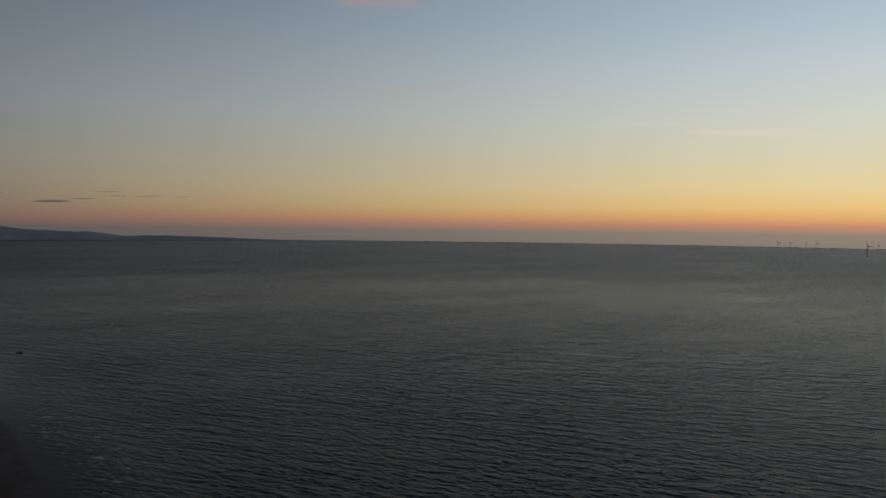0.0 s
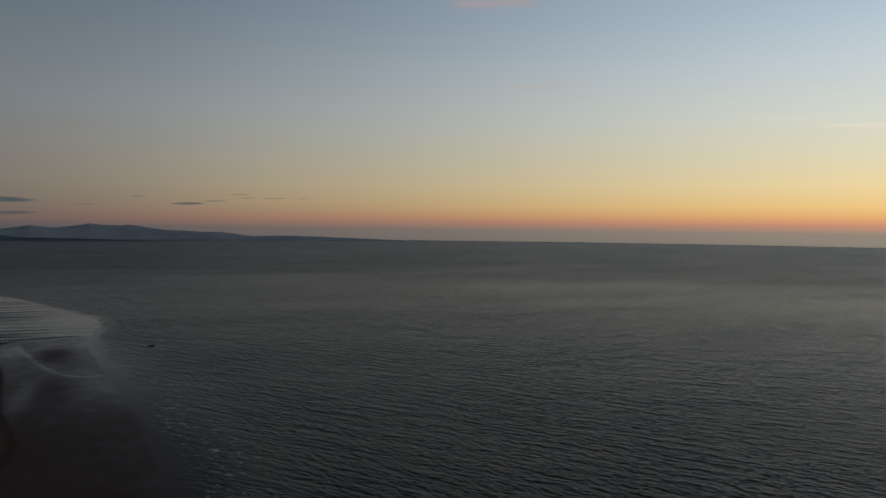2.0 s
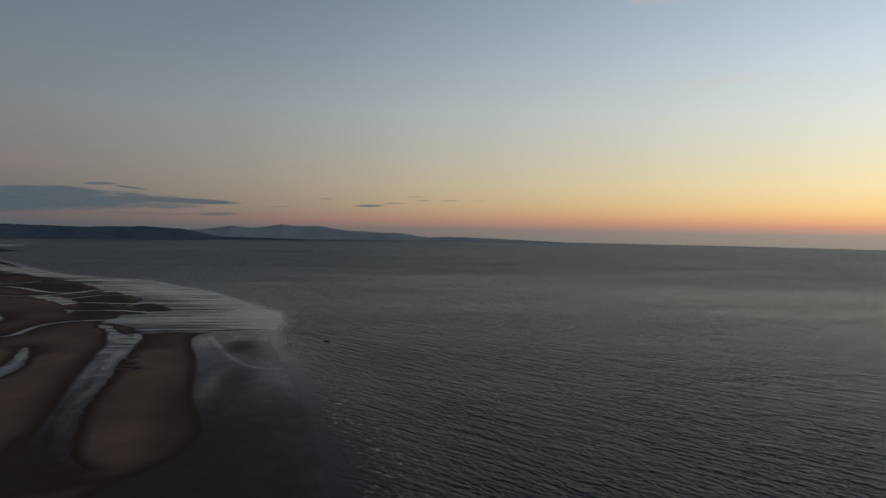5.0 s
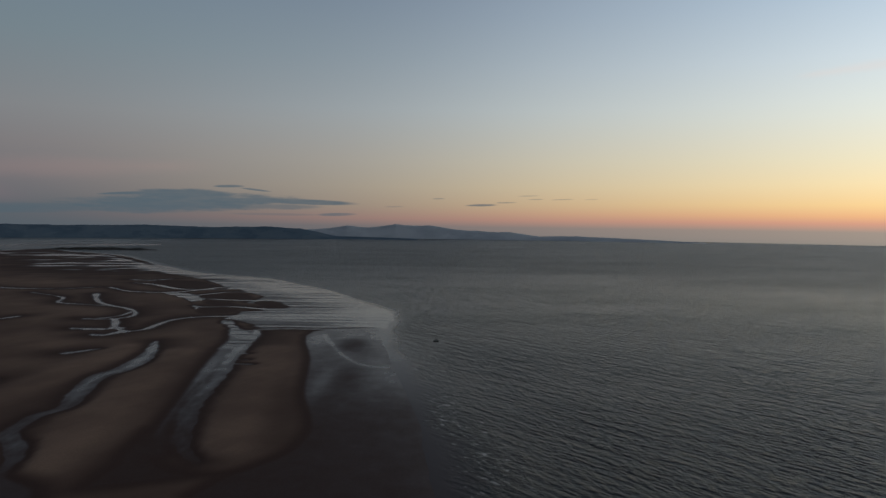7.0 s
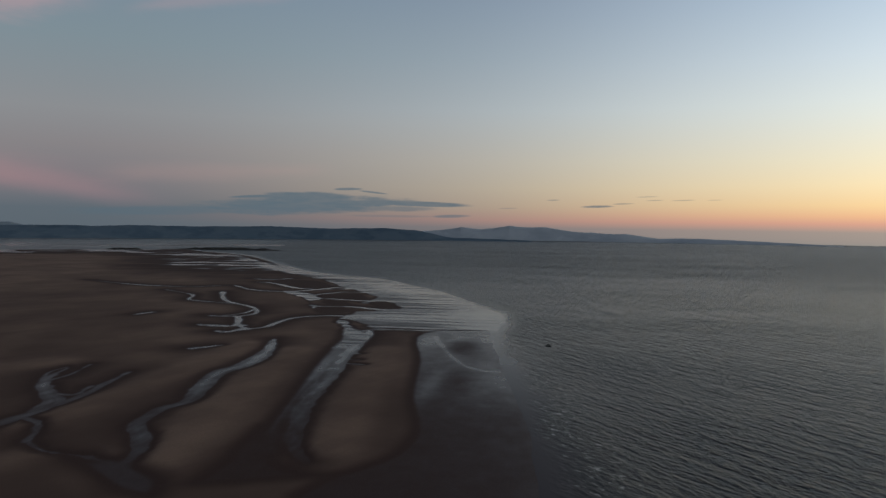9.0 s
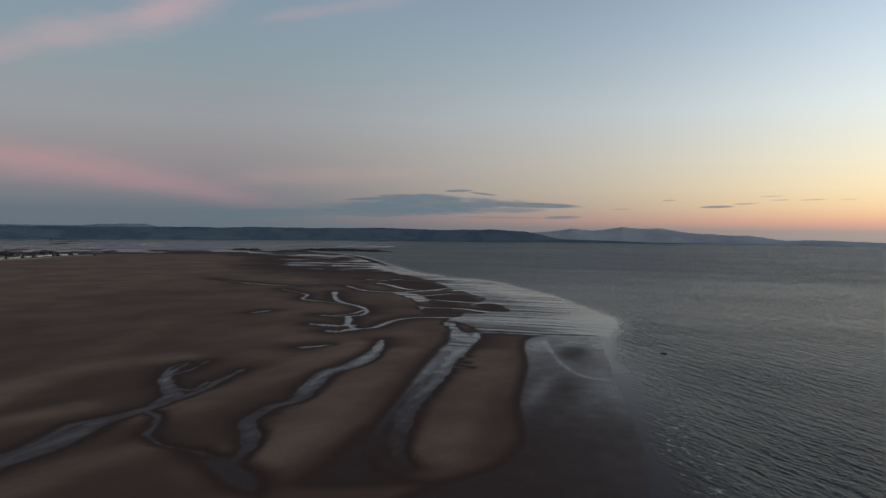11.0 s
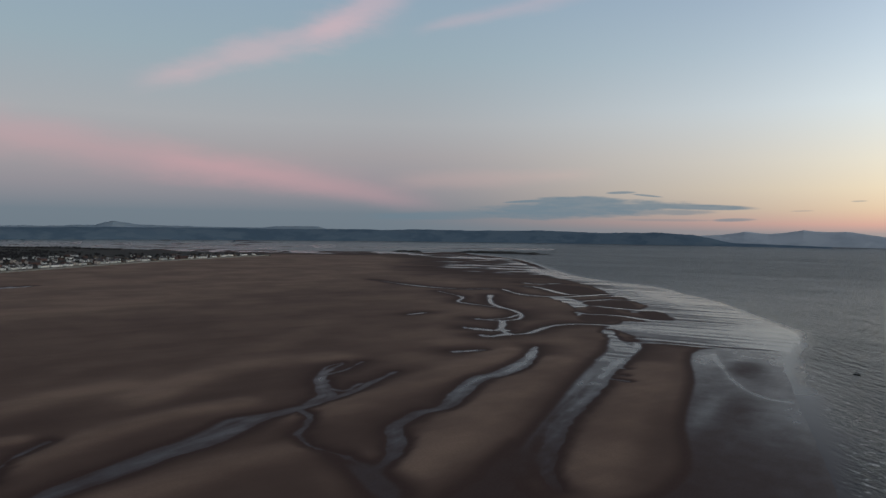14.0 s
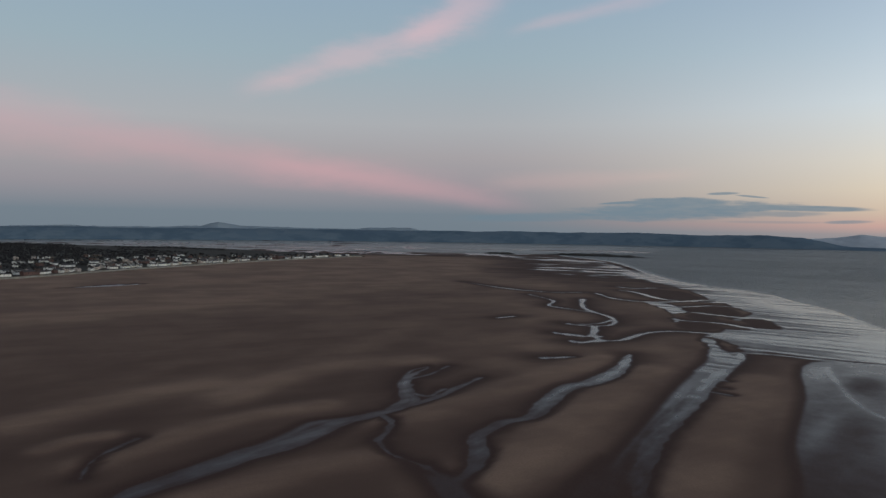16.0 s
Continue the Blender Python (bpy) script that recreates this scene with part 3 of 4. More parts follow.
    U, V = math.cos(turn) * X - math.sin(turn) * Y, math.sin(turn) * X + math.cos(turn) * Y
    far = ease(np.hypot(X, Y), 1900, 2500) * ease(-shore, 0, 60) * ease(-X - 0.1 * Y, 250, 900)
    bank = value_noise(U / 1100.0, V / 45.0, 51, 3, 0.6)
    H = np.where(far > 0, H * (1 - far) + far * (0.40 * bank - 0.07), H)
    return H, shore, ribs


def spokes(fine_from, fine_to, step, coarse=4.0):
    """Bearings to the left of +y, in degrees, all round."""
    a = np.arange(fine_from, fine_to, step)
    rest = fine_from + 360.0 - fine_to
    return np.concatenate([a, fine_to + np.arange(int(rest / coarse)) * coarse])


def polar(bearings, rings):
    a = np.radians(bearings)[None, :]
    r = np.array(rings)[:, None]
    return -r * np.sin(a), 8.0 + r * np.cos(a)


def make_beach():
    drop = np.radians(np.arange(24.0, DIP, -0.046))
    rings = np.concatenate([[2, 40, 80, 120, 160, 200], 100.0 / np.tan(drop), [HORIZON]])
    X, Y = polar(spokes(-9.0, 74.0, 0.075), rings)
    H, _, ribs = bed_height(X, Y)
    top = np.maximum.reduce([H[:-1], H[1:], np.roll(H, -1, 1)[:-1], np.roll(H, -1, 1)[1:]])
    ob = grid_object("beach", np.stack([X, Y, H], -1), top > -0.5, SAND, "ribs", ribs)
    tagged(ob, "brown tidal sand with wet hollows and drained creeks", "beach", kind="structure")


def make_sea():
    drop = [24.0]
    while drop[-1] > DIP + 0.03:
        drop.append(drop[-1] - np.interp(drop[-1], (1.0, 4.0, 6.0, 11.0, 16.0, 20.0), (0.045, 0.034, 0.022, 0.023, 0.036, 0.05)))
    drop = np.radians(drop)
    rings = np.concatenate([[2, 40, 80, 120, 160, 200], 100.0 / np.tan(drop), [HORIZON]])
    X, Y = polar(spokes(-66.0, 40.0, 0.115), rings)
    H, shore, _ = bed_height(X, Y)
    # the sheet laps against the flat and against the spit alike
    lap = 0.10 * (1 - ease(Y, 560, 700)) * ease(-shore, -6.0, -1.0)
    depth = lap - H
    gap = np.gradient(rings)[:, None]
    rng = np.random.RandomState(5)
    Z = np.zeros(X.shape)
    # long swell, wind waves and short chop: count, wavelengths, spread of bearing, slope
    # and how much of it reaches the sheltered water inshore
    out = np.hypot(X, Y)
    bands = ((14, 18.0, 34.0, 12.0, 0.026, 0.1 + 0.9 * ease(out, 600, 950)), (30, 5.5, 11.0, 10.0, 0.084, 0.7 + 0.3 * ease(out, 350, 650)),
             (30, 3.0, 5.5, 17.0, 0.125, 1.0), (30, 1.8, 3.0, 26.0, 0.19, 1.0))
    for count, shortest, longest, spread, slope, share in bands:
        S, C = np.zeros(X.shape), np.zeros(X.shape)
        for _ in range(count):
            wave = rng.uniform(shortest, longest)
            turn = radians(35.0 + rng.normal(0, spread))
            q = 2 * math.pi / wave
            amp = slope / q * math.sqrt(2.0 / count) * ease(wave / gap, 2.0, 4.5)
            ph = q * (X * math.cos(turn) + Y * math.sin(turn)) + 6.283 * rng.rand()
            S += amp * np.sin(ph)
            C += amp * np.cos(ph)
        # even out the groups, so that no wave stands far above the rest
        usual = slope * (shortest + longest) / 2 / (2 * math.pi)
        Z += share * S * usual * 1.6 / np.sqrt(S * S + C * C + usual * usual)
    patch = 1.12 + 0.15 * value_noise(X / 90.0, Y / 60.0, 61, 3)
    calm = np.ones(X.shape)
    # the estuary behind the islets is sheltered
    calm = calm * (1 - 0.3 * ease(-X - 0.2 * Y, 300, 1300) * ease(np.hypot(X, Y), 2450, 3000))
    # waves die away over the shelving flat, but meet the spit at full height
    reach = 24.0 + 36.0 * (1 - ease(Y, 540, 720))
    rising = np.clip((-shore + 10.0 * value_noise(X / 26.0, Y / 40.0, 62, 3)) / reach, 0.0, 1.0)
    Z *= (0.05 + 0.95 * rising ** 0.8) * calm * patch * ease(depth, 0.0, 0.35)
    low = np.minimum.reduce([H[:-1], H[1:], np.roll(H, -1, 1)[:-1], np.roll(H, -1, 1)[1:]])
    # rougher water offshore
    calm = calm * (1 + 0.25 * ease(out, 900, 2000)) * rising ** 0.8
    ob = grid_object("sea", np.stack([X, Y, Z + lap], -1), low < 0.12, WATER, "chop", calm)
    tagged(ob, "dark grey choppy sea reflecting the dusk sky", "sea", kind="structure")


make_beach()
make_sea()


# ---- hills across the water ----
def hill_range(name, label, front, crest, profile, mat, seed, step=0.12):
    """A ridge round part of the horizon: bearings and crest heights in degrees as seen from the drone."""
    az = np.arange(profile[0][0], profile[-1][0], step)
    tops = np.interp(az, *zip(*profile))
    tops = tops + 0.06 * value_noise(az / 1.5, az * 0.0, seed + 5, 5, 0.68) * ease(tops, -1.15, -0.8)
    tops = 100.0 + crest * np.tan(np.radians(tops))
    u = np.linspace(0, 1, 15)
    bend = np.sin(0.5 * math.pi * np.minimum(u / 0.75, 1)) * np.where(u > 0.75, 1 - 0.5 * (u - 0.75) / 0.25, 1)
    A, U = np.meshgrid(np.radians(az), u, indexing="ij")
    Rr = front + (crest - front) * U / 0.75
    X, Y = -Rr * np.sin(A), Rr * np.cos(A)
    wob = value_noise(X / 230.0, Y / 230.0, seed, 4)
    Z = np.maximum(tops[:, None] * bend[None] * (1 + 0.16 * wob * (1 - bend[None] * 0.75)), 0) + 1.2 * value_noise(X / 28.0, Y / 28.0, seed + 1, 2) * bend[None] - 1.0 * (U == 0)
    n, k = X.shape
    idx = np.arange(n * k).reshape(n, k)
    faces = np.stack([idx[:-1, :-1], idx[1:, :-1], idx[1:, 1:], idx[:-1, 1:]], -1).reshape(-1, 4)
    verts = np.stack([X, Y, Z], -1).reshape(-1, 3)
    ob = mesh_object(name, verts.tolist(), faces.tolist(), mat, True)
    return tagged(ob, label, "hills", kind="structure")


hill_range("hills_near", "dark farmed hills across the estuary, blue haze in their colour", 4260, 4500,
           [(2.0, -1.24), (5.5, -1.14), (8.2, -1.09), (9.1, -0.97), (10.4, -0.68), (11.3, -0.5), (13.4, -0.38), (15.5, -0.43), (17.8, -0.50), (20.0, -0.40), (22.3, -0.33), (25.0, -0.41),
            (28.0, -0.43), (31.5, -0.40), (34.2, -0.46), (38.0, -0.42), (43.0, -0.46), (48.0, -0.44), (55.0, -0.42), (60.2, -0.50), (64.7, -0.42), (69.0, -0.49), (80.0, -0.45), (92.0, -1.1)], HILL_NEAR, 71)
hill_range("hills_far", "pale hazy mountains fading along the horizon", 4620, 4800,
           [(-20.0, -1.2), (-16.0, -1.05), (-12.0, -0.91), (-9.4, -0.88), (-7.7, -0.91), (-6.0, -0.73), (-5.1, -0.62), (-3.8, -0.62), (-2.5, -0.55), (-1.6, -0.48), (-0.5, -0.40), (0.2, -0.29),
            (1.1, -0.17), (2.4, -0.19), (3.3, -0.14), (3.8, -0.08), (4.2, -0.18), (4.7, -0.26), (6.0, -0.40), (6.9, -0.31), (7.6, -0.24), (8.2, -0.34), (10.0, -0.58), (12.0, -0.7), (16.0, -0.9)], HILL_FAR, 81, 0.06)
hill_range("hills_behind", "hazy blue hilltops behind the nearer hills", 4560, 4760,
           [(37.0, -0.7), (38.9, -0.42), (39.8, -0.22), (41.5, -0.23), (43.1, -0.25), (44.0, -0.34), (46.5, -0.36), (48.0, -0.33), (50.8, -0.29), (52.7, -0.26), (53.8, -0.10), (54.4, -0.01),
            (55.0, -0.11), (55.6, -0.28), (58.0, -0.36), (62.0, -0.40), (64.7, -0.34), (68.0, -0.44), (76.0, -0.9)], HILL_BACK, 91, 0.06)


# ---- the town behind the sea front ----
TOWN = np.vstack([SEAFRONT, [(-1640, 1700), (-1900, 1640), (-2349, 1640), (-3203, 1250), (-4500, 1000), (-4500, -2500), (-1300, -2500), (-1240, -200)]])


def make_land():
    bm = bmesh.new()
    vs = [bm.verts.new((x, y, 4.2)) for x, y in TOWN]
    top = bm.faces.new(vs)
    side = bmesh.ops.extrude_face_region(bm, geom=[top])
    for v in side["geom"]:
        if isinstance(v, bmesh.types.BMVert):
            v.co.z = -0.5
    bmesh.ops.recalc_face_normals(bm, faces=bm.faces)
    bmesh.ops.triangulate(bm, faces=[f for f in bm.faces if len(f.verts) > 4])
    me = bpy.data.meshes.new("town_ground")
    bm.to_mesh(me)
    bm.free()
    me.materials.append(GRASS)
    tagged(new("town_ground", me), "dark rough grassland and gardens behind the sea wall", "ground", kind="structure")


def along(line, gap, start=0.0):
    """Places and headings every so many metres along a line."""
    seg = np.hypot(*np.diff(line, axis=0).T)
    s = np.concatenate([[0], np.cumsum(seg)])
    for d in np.arange(start, s[-1], gap):
        k = min(np.searchsorted(s, d, "right") - 1, len(seg) - 1)
        u = (d - s[k]) / seg[k]
        p, t = line[k] + u * (line[k + 1] - line[k]), (line[k + 1] - line[k]) / seg[k]
        yield p, t


def make_wall():
    """A stepped concrete wall with a coping and a promenade behind it."""
    section = [(0.0, -0.5), (1.6, -0.5), (1.2, 1.5), (0.9, 3.6), (1.1, 3.7), (1.1, 5.2), (0.6, 5.3), (0.5, 4.5), (-7.0, 4.5), (-7.0, 3.5)]
    pts = list(along(SEAFRONT, 14.0))
    verts, faces, n = [], [], len(section)
    for p, t in pts:
        out = np.array([t[1], -t[0]])
        for a, z in section:
            verts.append((*(p + out * a), z))
    for k in range(len(pts) - 1):
        for j in range(n - 1):
            a = k * n + j
            faces.append((a, a + n, a + n + 1, a + 1))
    ob = mesh_object("sea_wall", verts, faces, CONCRETE)
    tagged(ob, "long pale concrete sea wall with a promenade", "sea wall", kind="structure")


def box(bm, x0, x1, y0, y1, z0, z1):
    m = Matrix.LocRotScale(((x0 + x1) / 2, (y0 + y1) / 2, (z0 + z1) / 2), None, (x1 - x0, y1 - y0, z1 - z0))
    bmesh.ops.create_cube(bm, size=1.0, matrix=m)


def build_house(label, wide, deep, storeys, wall_mat, roof_mat, bay):
    """A house that faces +y: walls, pitched roof, chimney, windows and a door."""
    thing = tagged(new("house"), label, "house", "sea front houses")
    eave = 2.6 * storeys
    bm = bmesh.new()
    box(bm, -wide / 2, wide / 2, -deep / 2, deep / 2, -1.0, eave)
    if bay:
        box(bm, -wide * 0.38, -wide * 0.10, deep / 2 - 0.1, deep / 2 + 1.1, -1.0, eave * 0.92)
    peak = eave + deep * 0.24
    # gable ends
    for s in (-1, 1):
        x = s * (wide / 2 - 0.12)
        v = [bm.verts.new((x, -deep / 2, eave)), bm.verts.new((x, deep / 2, eave)), bm.verts.new((x, 0, peak - 0.15))]
        bm.faces.new(v)
    part("wall", bm, wall_mat, thing)
    bm = bmesh.new()
    w, d = wide / 2 + 0.35, deep / 2 + 0.45
    low = eave - 0.25
    rows = [[(-w, -d, low), (-w, 0, peak), (-w, d, low)], [(w, -d, low), (w, 0, peak), (w, d, low)]]
    for dz in (0.0, 0.22):
        a, b = ([bm.verts.new((x, y, z + dz)) for x, y, z in r] for r in rows)
        for k in (0, 1):
            bm.faces.new((a[k], b[k], b[k + 1], a[k + 1]))
    bm.verts.ensure_lookup_table()
    n = bm.verts
    edge = [(0, 3, 9, 6), (2, 5, 11, 8), (0, 1, 7, 6), (1, 2, 8, 7), (3, 4, 10, 9), (4, 5, 11, 10)]
    for e in edge:
        bm.faces.new([n[i] for i in e])
    roof = part("roof", bm, roof_mat, thing)
    bm = bmesh.new()
    box(bm, wide * 0.30, wide * 0.30 + 1.2, -0.5, 0.5, peak - 1.2, peak + 1.3)
    for k in (0.3, 0.9):
        bmesh.ops.create_cone(bm, segments=8, radius1=0.18, radius2=0.14, depth=0.6, cap_ends=True, matrix=Matrix.Translation((wide * 0.30 + k, 0, peak + 1.55)))
    part("chimney", bm, BRICK_BROWN, roof)
    for s in range(storeys):
        for k in (-0.30, 0.08, 0.34):
            if s == 0 and k == 0.08:
                continue
            bm = bmesh.new()
            y = deep / 2 + (1.1 if bay and k == -0.30 else 0.0)
            box(bm, wide * k - 0.75 + (0.6 if bay and k == -0.30 else 0), wide * k + 0.75 + (0.6 if bay and k == -0.30 else 0), y - 0.05, y + 0.06, s * 2.6 + 0.8, s * 2.6 + 2.0)
            part("window", bm, GLASS, thing)
    bm = bmesh.new()
    box(bm, wide * 0.08 - 0.5, wide * 0.08 + 0.5, deep / 2 - 0.05, deep / 2 + 0.08, 0.0, 2.1)
    part("door", bm, DOOR, thing)
    return thing


def build_tree(seed, tall, spread):
    """A tapered trunk with limbs and a ragged crown of leaf clumps."""
    rng = random.Random(seed)
    thing = tagged(new("tree"), "dark broadleaf tree among the town's gardens", "tree", "town trees")
    bm = bmesh.new()
    bmesh.ops.create_cone(bm, segments=7, radius1=0.35, radius2=0.15, depth=tall * 0.6, matrix=Matrix.Translation((0, 0, tall * 0.3 - 0.4)))
    for k in range(4):
        a = k * 1.6 + rng.random()
        bmesh.ops.create_cone(bm, segments=5, radius1=0.14, radius2=0.05, depth=spread * 0.9,
                              matrix=Matrix.Translation((0.35 * spread * math.cos(a), 0.35 * spread * math.sin(a), tall * 0.58)) @ pose(0, 0, 0, 0, 48, math.degrees(a)))
    part("trunk", bm, BARK, thing)
    bm = bmesh.new()
    for k in range(46):
        a, r = rng.random() * 6.283, spread * rng.random() ** 0.6
        z = tall * (0.42 + 0.56 * rng.random() * (1 - 0.55 * (r / spread) ** 2))
        s = spread * (0.16 + 0.16 * rng.random())
        m = Matrix.LocRotScale((r * math.cos(a), r * math.sin(a), z), Euler((rng.random() * 3, rng.random() * 3, 0)), (s, s * 0.9, s * 0.65))
        got = bmesh.ops.create_icosphere(bm, subdivisions=1, radius=1.0, matrix=m)
        for v in got["verts"]:
            v.co += Vector((rng.uniform(-1, 1), rng.uniform(-1, 1), rng.uniform(-1, 1))) * s * 0.28
    part("crown", bm, LEAVES, thing)
    return thing


def settle(thing, m):
    thing.matrix_basis = m
    return thing


def make_town():
    rng = random.Random(12)
    kinds = [
        ("white rendered house with a slate roof on the sea front", 11.0, 9.0, 2, RENDER_WHITE, SLATE, True),
        ("cream rendered tall house with a slate roof", 10.0, 10.0, 3, RENDER_CREAM, SLATE, True),
        ("red brick house with a clay tile roof", 12.0, 9.0, 2, BRICK_RED, CLAY, False),
        ("brown brick house with a slate roof", 13.0, 9.0, 2, BRICK_BROWN, SLATE, False),
        ("long white terrace block with a slate roof", 24.0, 10.0, 2, RENDER_WHITE, SLATE, False),
        ("wide red brick apartment block with a slate roof", 26.0, 12.0, 3, BRICK_RED, SLATE, False),
    ]
    masters = [build_house(*k) for k in kinds]
    used = [False] * len(kinds)
    taken = []

    def place(k, p, t, back, ground=4.2, jitter=6.0):
        out = np.array([t[1], -t[0]])
        q = p - out * back
        head = math.degrees(math.atan2(t[1], t[0])) - 180 + rng.uniform(-jitter, jitter)
        m = pose(q[0], q[1], ground, 0, 0, head) @ Matrix.Scale(0.82, 4)
        taken.append((q[0], q[1]))
        if not used[k]:
            used[k] = True
            settle(masters[k], m)
        else:
            copy_thing(masters[k], m).scale = (0.82, 0.82, 0.82)

    d = 0.0
    line = SEAFRONT
    seg = np.concatenate([[0], np.cumsum(np.hypot(*np.diff(line, axis=0).T))])

    def at(d):
        k = min(np.searchsorted(seg, d, "right") - 1, len(line) - 2)
        u = (d - seg[k]) / (seg[k + 1] - seg[k])
        return line[k] + u * (line[k + 1] - line[k]), (line[k + 1] - line[k]) / (seg[k + 1] - seg[k])

    # the front row
    d = 330.0
    while d < seg[-1] - 40:
        near = d < 560
        k = rng.choices(range(6), (5, 3, 2, 1, 2, 1) if near else (7, 2, 1.5, 2, 3, 0.3))[0]
        w = 0.82 * kinds[k][1]
        d += w / 2 + rng.uniform(1.5, 9.0) + (rng.uniform(10, 28) if rng.random() < 0.22 else 0)
        if d > seg[-1] - 30:
            break
        p, t = at(d)
        place(k, p, t, 24 + rng.uniform(0, 9))
        d += w / 2
    # rows further in, thinning out
    for back, count in ((58, 54), (95, 52), (140, 46), (220, 44), (320, 38), (470, 34), (640, 26)):
        for _ in range(count):
            dd = rng.uniform(280, seg[-1] - 90 - back * 0.9)
            p, t = at(dd)
            place(rng.choices(range(6), (5, 2, 2, 1.5, 2.4, 0.3))[0], p, t, back + rng.uniform(-14, 14), jitter=25)

    # gardens, parks and woods
    trees = [build_tree(3, 7.5, 3.4), build_tree(4, 9.5, 4.4), build_tree(5, 6.0, 3.0)]
    first = [True] * 3
    made = 0
    while made < 270:
        dd = rng.uniform(300, seg[-1] - 60)
        limit = 700 * (1 - 0.85 * ease(np.array(dd), 700, seg[-1]))
        back = 45 + limit * rng.random() ** 1.3
        p, t = at(dd)
        q = p - np.array([t[1], -t[0]]) * back
        if any((q[0] - a) ** 2 + (q[1] - b) ** 2 < 110 for a, b in taken):
            continue
        k = rng.randrange(3)
        m = pose(q[0], q[1], 4.2, 0, 0, rng.uniform(0, 360)) @ Matrix.Scale(rng.uniform(0.6, 1.0), 4)
        if first[k]:
            first[k] = False
            settle(trees[k], m)
        else:
            c = copy_thing(trees[k], m)
            c.scale = m.to_scale()
        made += 1
    return np.array(taken)


def make_woods(houses):
    """Woods and hedges far behind the town: clumps past counting, in one mesh."""
    rng = np.random.RandomState(8)
    phi = (1 + 5 ** 0.5) / 2
    ico = np.array([(-1, phi, 0), (1, phi, 0), (-1, -phi, 0), (1, -phi, 0), (0, -1, phi), (0, 1, phi), (0, -1, -phi), (0, 1, -phi), (phi, 0, -1), (phi, 0, 1), (-phi, 0, -1), (-phi, 0, 1)]) / 1.9
    tri = np.array([(0, 11, 5), (0, 5, 1), (0, 1, 7), (0, 7, 10), (0, 10, 11), (1, 5, 9), (5, 11, 4), (11, 10, 2), (10, 7, 6), (7, 1, 8), (3, 9, 4), (3, 4, 2), (3, 2, 6), (3, 6, 8), (3, 8, 9),
                    (4, 9, 5), (2, 4, 11), (6, 2, 10), (8, 6, 7), (9, 8, 1)])
    verts, faces = [], []
    n = 0
    while n < 14000:
        x, y = rng.uniform(-3600, -1380), rng.uniform(250, 1560)
        if not inside(np.array([x]), np.array([y]), TOWN)[0]:
            continue
        edge = -x - 1290 - 0.19 * y
        dense = value_noise(np.array([x / 170.0]), np.array([y / 110.0]), 95, 3)[0]
        keep = dense > (-0.6 if y < 1120 + 0.12 * (-x - 1400) else 0.2)
        if not keep or edge < 70 or (edge < 300 and rng.rand() < 0.4):
            continue
        ahead = houses - (x, y)
        if np.any((np.abs(ahead[:, 0] + 14) < 20) & (np.abs(ahead[:, 1] - 4) < 12)):
            continue
        s = rng.uniform(1.0, 2.5)
        p = ico * s * np.array([1.1, 1.1, 0.95]) * (1 + rng.uniform(-0.3, 0.3, (12, 1))) + np.array([x, y, 4.2 + s * 0.75 + rng.uniform(0, 3.0)])
        faces.append(tri + len(verts) * 12)
        verts.append(p)
        n += 1
    ob = mesh_object("woodland", np.vstack(verts).tolist(), np.vstack(faces).tolist(), LEAVES)
    tagged(ob, "dark belt of trees and hedges behind the town", "woodland", kind="stuff")


make_land()
make_wall()
make_woods(make_town())


# ---- islets, rocks and turbines ----
def islet(name, label, a, b, width, tall, seed, sink=0.4):
    """A low rocky islet along a line, flat-topped with ragged sides."""
    a, b = np.array(a, float), np.array(b, float)
    t = (b - a) / np.hypot(*(b - a))
    o = np.array([-t[1], t[0]])
    u, v = np.meshgrid(np.linspace(0, 1, 70), np.linspace(-1, 1, 19), indexing="ij")
    length = np.hypot(*(b - a))
    shape = np.clip(1.25 - 1.25 * np.abs(2 * u - 0.95) ** 3.0, 0, 1)
    X = a[0] + t[0] * length * u + o[0] * width * v
    Y = a[1] + t[1] * length * u + o[1] * width * v
    r = value_noise(X / (length * 0.07), Y / (width * 0.5), seed, 4)
    prof = ease(1 - np.abs(v) / np.maximum(shape, 0.02) + 0.35 * r, 0.0, 0.6)
    Z = tall * prof * shape * (0.72 + 0.45 * r) - sink
    n, k = X.shape
    idx = np.arange(n * k).reshape(n, k)
    faces = np.stack([idx[:-1, :-1], idx[1:, :-1], idx[1:, 1:], idx[:-1, 1:]], -1).reshape(-1, 4)
    ob = mesh_object(name, np.stack([X, Y, Z], -1).reshape(-1, 3).tolist(), faces.tolist(), ROCK)
    return tagged(ob, label, "islet" if length > 50 else "rock")


islet("islet", "long low dark rocky islet off the sands", (-1310, 2352), (-925, 2392), 34, 8.5, 101)
islet("islet", "small low dark rocky islet beside the sands", (-1500, 2238), (-1380, 2268), 22, 6.5, 102)
islet("rock", "dark weed-covered rock awash in the sea", (-8.2, 609.5), (-2.0, 609.0), 2.2, 1.5, 103)
islet("rock", "small dark rock just breaking the water", (-6.5, 619.5), (-2.5, 619.0), 1.6, 0.9, 104)


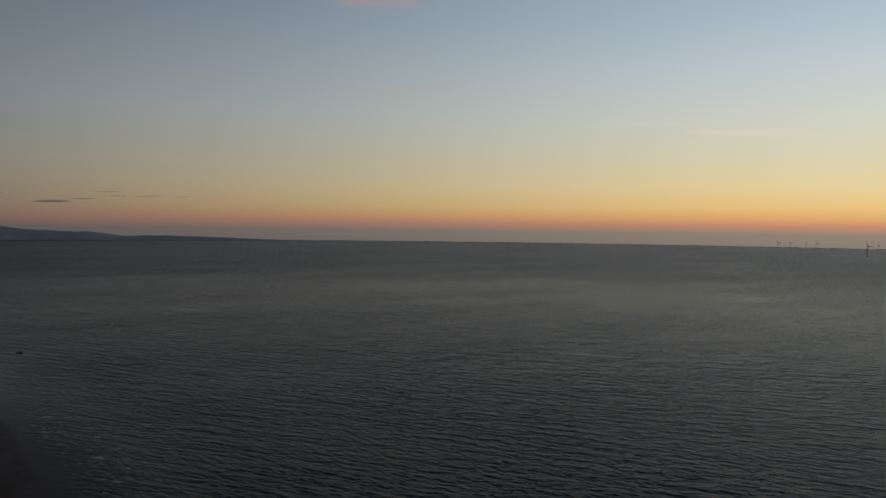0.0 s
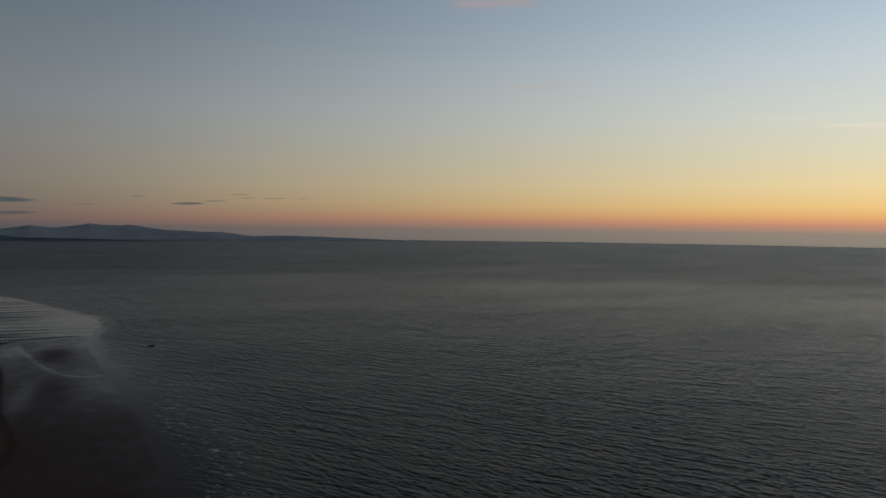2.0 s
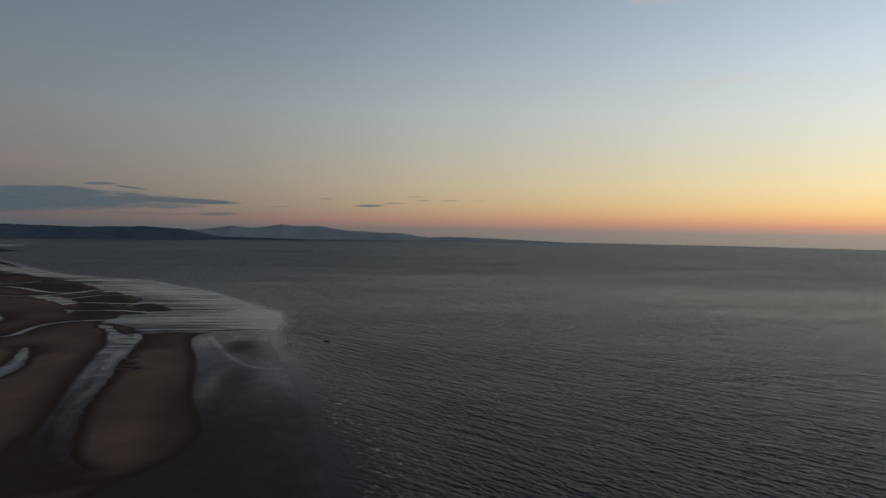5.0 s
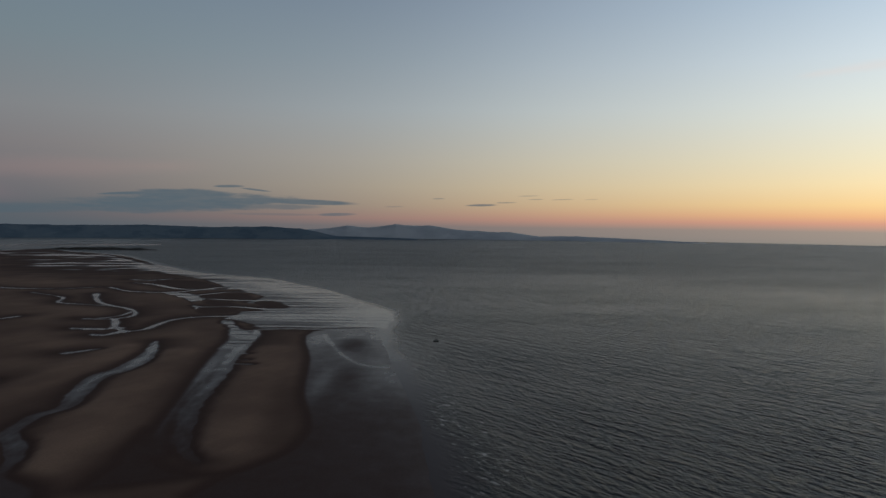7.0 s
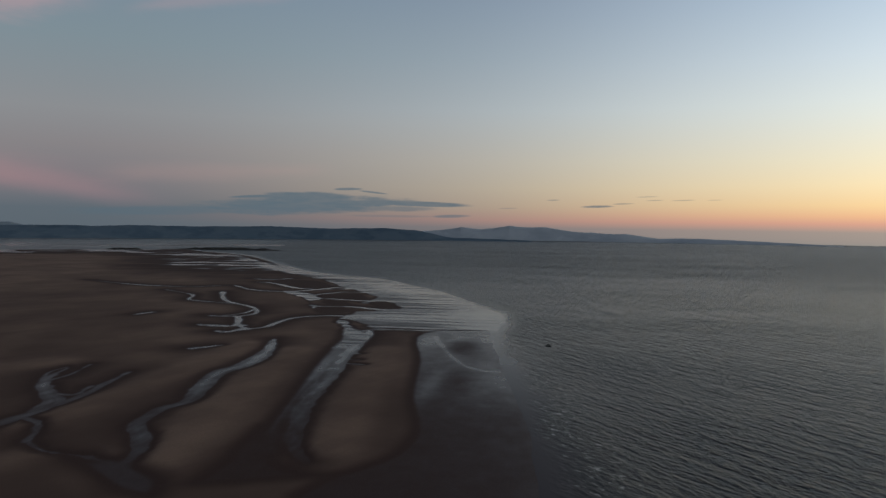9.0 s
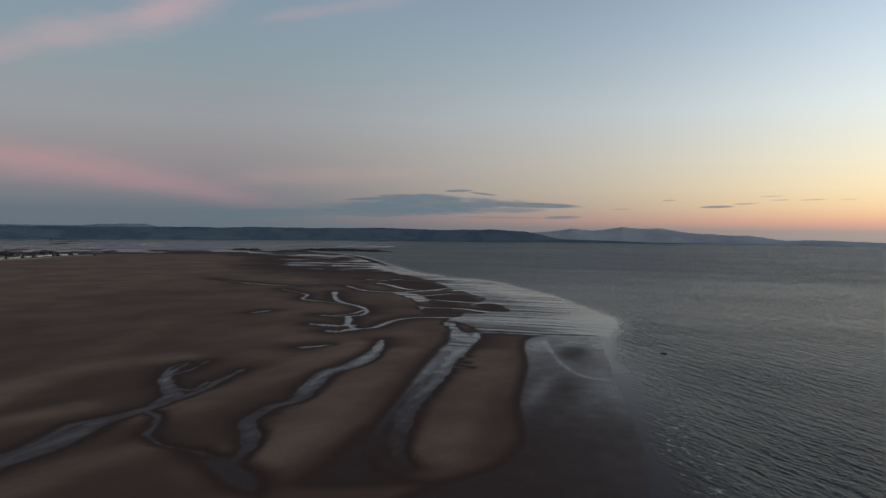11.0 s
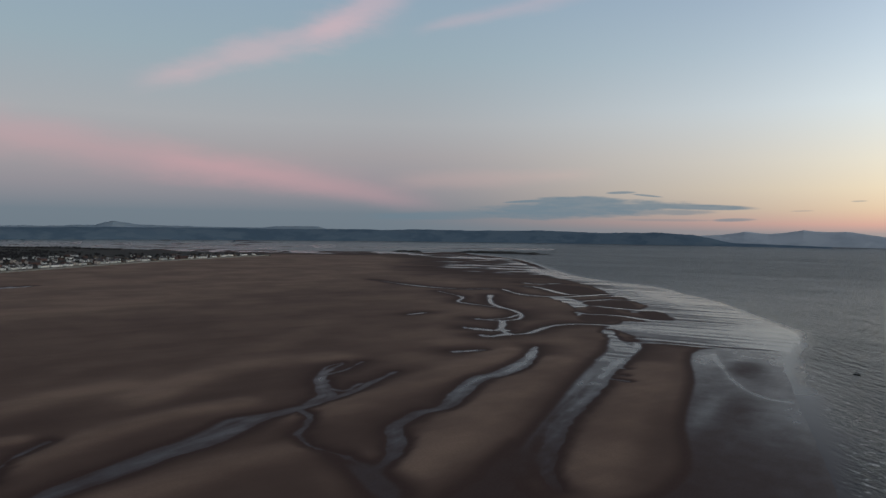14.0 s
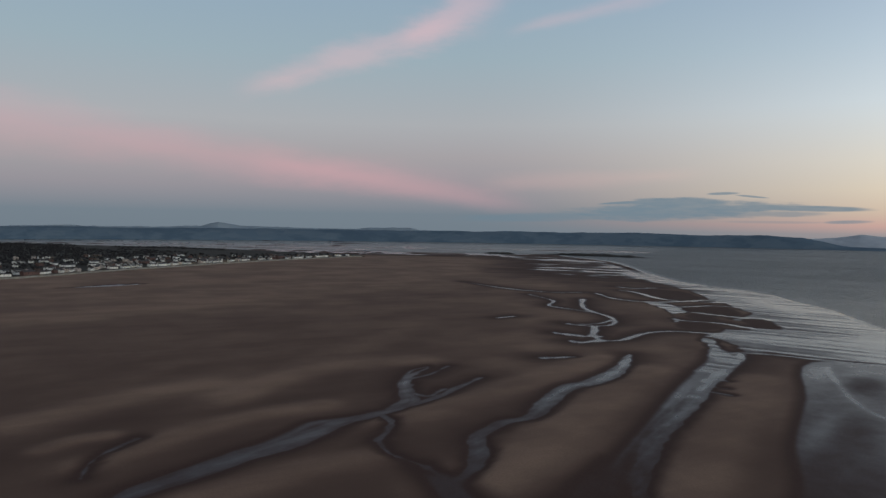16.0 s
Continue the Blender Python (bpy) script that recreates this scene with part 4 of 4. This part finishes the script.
def build_turbine(tall, rotor):
    """An offshore wind turbine at rest, facing -y: tower on a pile, nacelle, hub and three blades."""
    thing = tagged(new("wind_turbine"), "offshore wind turbine at rest on the horizon", "wind turbine", "wind farm")
    bm = bmesh.new()
    bmesh.ops.create_cone(bm, segments=16, cap_ends=True, radius1=tall * 0.026, radius2=tall * 0.015, depth=tall, matrix=Matrix.Translation((0, 0, tall / 2)))
    part("tower", bm, TURBINE, thing)
    bm = bmesh.new()
    bmesh.ops.create_cone(bm, segments=16, cap_ends=True, radius1=tall * 0.05, radius2=tall * 0.045, depth=tall * 0.14, matrix=Matrix.Translation((0, 0, tall * 0.05)))
    part("pile", bm, TURBINE, thing)
    bm = bmesh.new()
    box(bm, -tall * 0.03, tall * 0.03, -tall * 0.06, tall * 0.11, tall * 0.985, tall * 1.045)
    bmesh.ops.bevel(bm, geom=bm.edges[:], offset=tall * 0.012, segments=2, affect="EDGES")
    part("nacelle", bm, TURBINE, thing)
    bm = bmesh.new()
    bmesh.ops.create_uvsphere(bm, u_segments=12, v_segments=8, radius=tall * 0.03, matrix=Matrix.Translation((0, -tall * 0.075, tall * 1.015)))
    hub = part("hub", bm, TURBINE, thing)
    for k in range(3):
        bm = bmesh.new()
        for u, c in ((0.0, 0.022), (0.2, 0.036), (0.6, 0.022), (1.0, 0.006)):
            for x, y in ((-1, 0), (0, -0.35), (1, 0), (0, 0.35)):
                bm.verts.new((x * c * tall, y * c * tall, u * rotor))
        bm.verts.ensure_lookup_table()
        v = bm.verts
        for r in range(3):
            for j in range(4):
                bm.faces.new((v[r * 4 + j], v[r * 4 + (j + 1) % 4], v[r * 4 + 4 + (j + 1) % 4], v[r * 4 + 4 + j]))
        bm.faces.new(v[0:4]), bm.faces.new(v[12:16])
        bm.transform(pose(0, -tall * 0.075, tall * 1.015, 0, 90 + 120 * k, 0))
        part("blade", bm, TURBINE, hub)
    return thing


def make_farm():
    spots = [((2972, 1573), 42.0, 40), ((3684, 2442), 34.0, 20), ((3870, 2490), 30.0, 55), ((3992, 2470), 28.0, 80), ((4120, 2480), 29.0, 15), ((3935, 2031), 33.0, 60)]
    master = build_turbine(50.0, 34.0)
    for k, ((x, y), tall, turn) in enumerate(spots):
        face = math.degrees(math.atan2(y, x)) - 90 + turn
        m = pose(x, y, -1.0, 0, 0, face) @ Matrix.Scale(tall / 50.0, 4)
        if k == 0:
            master.matrix_basis = m
        else:
            copy_thing(master, m).scale = m.to_scale()


make_farm()
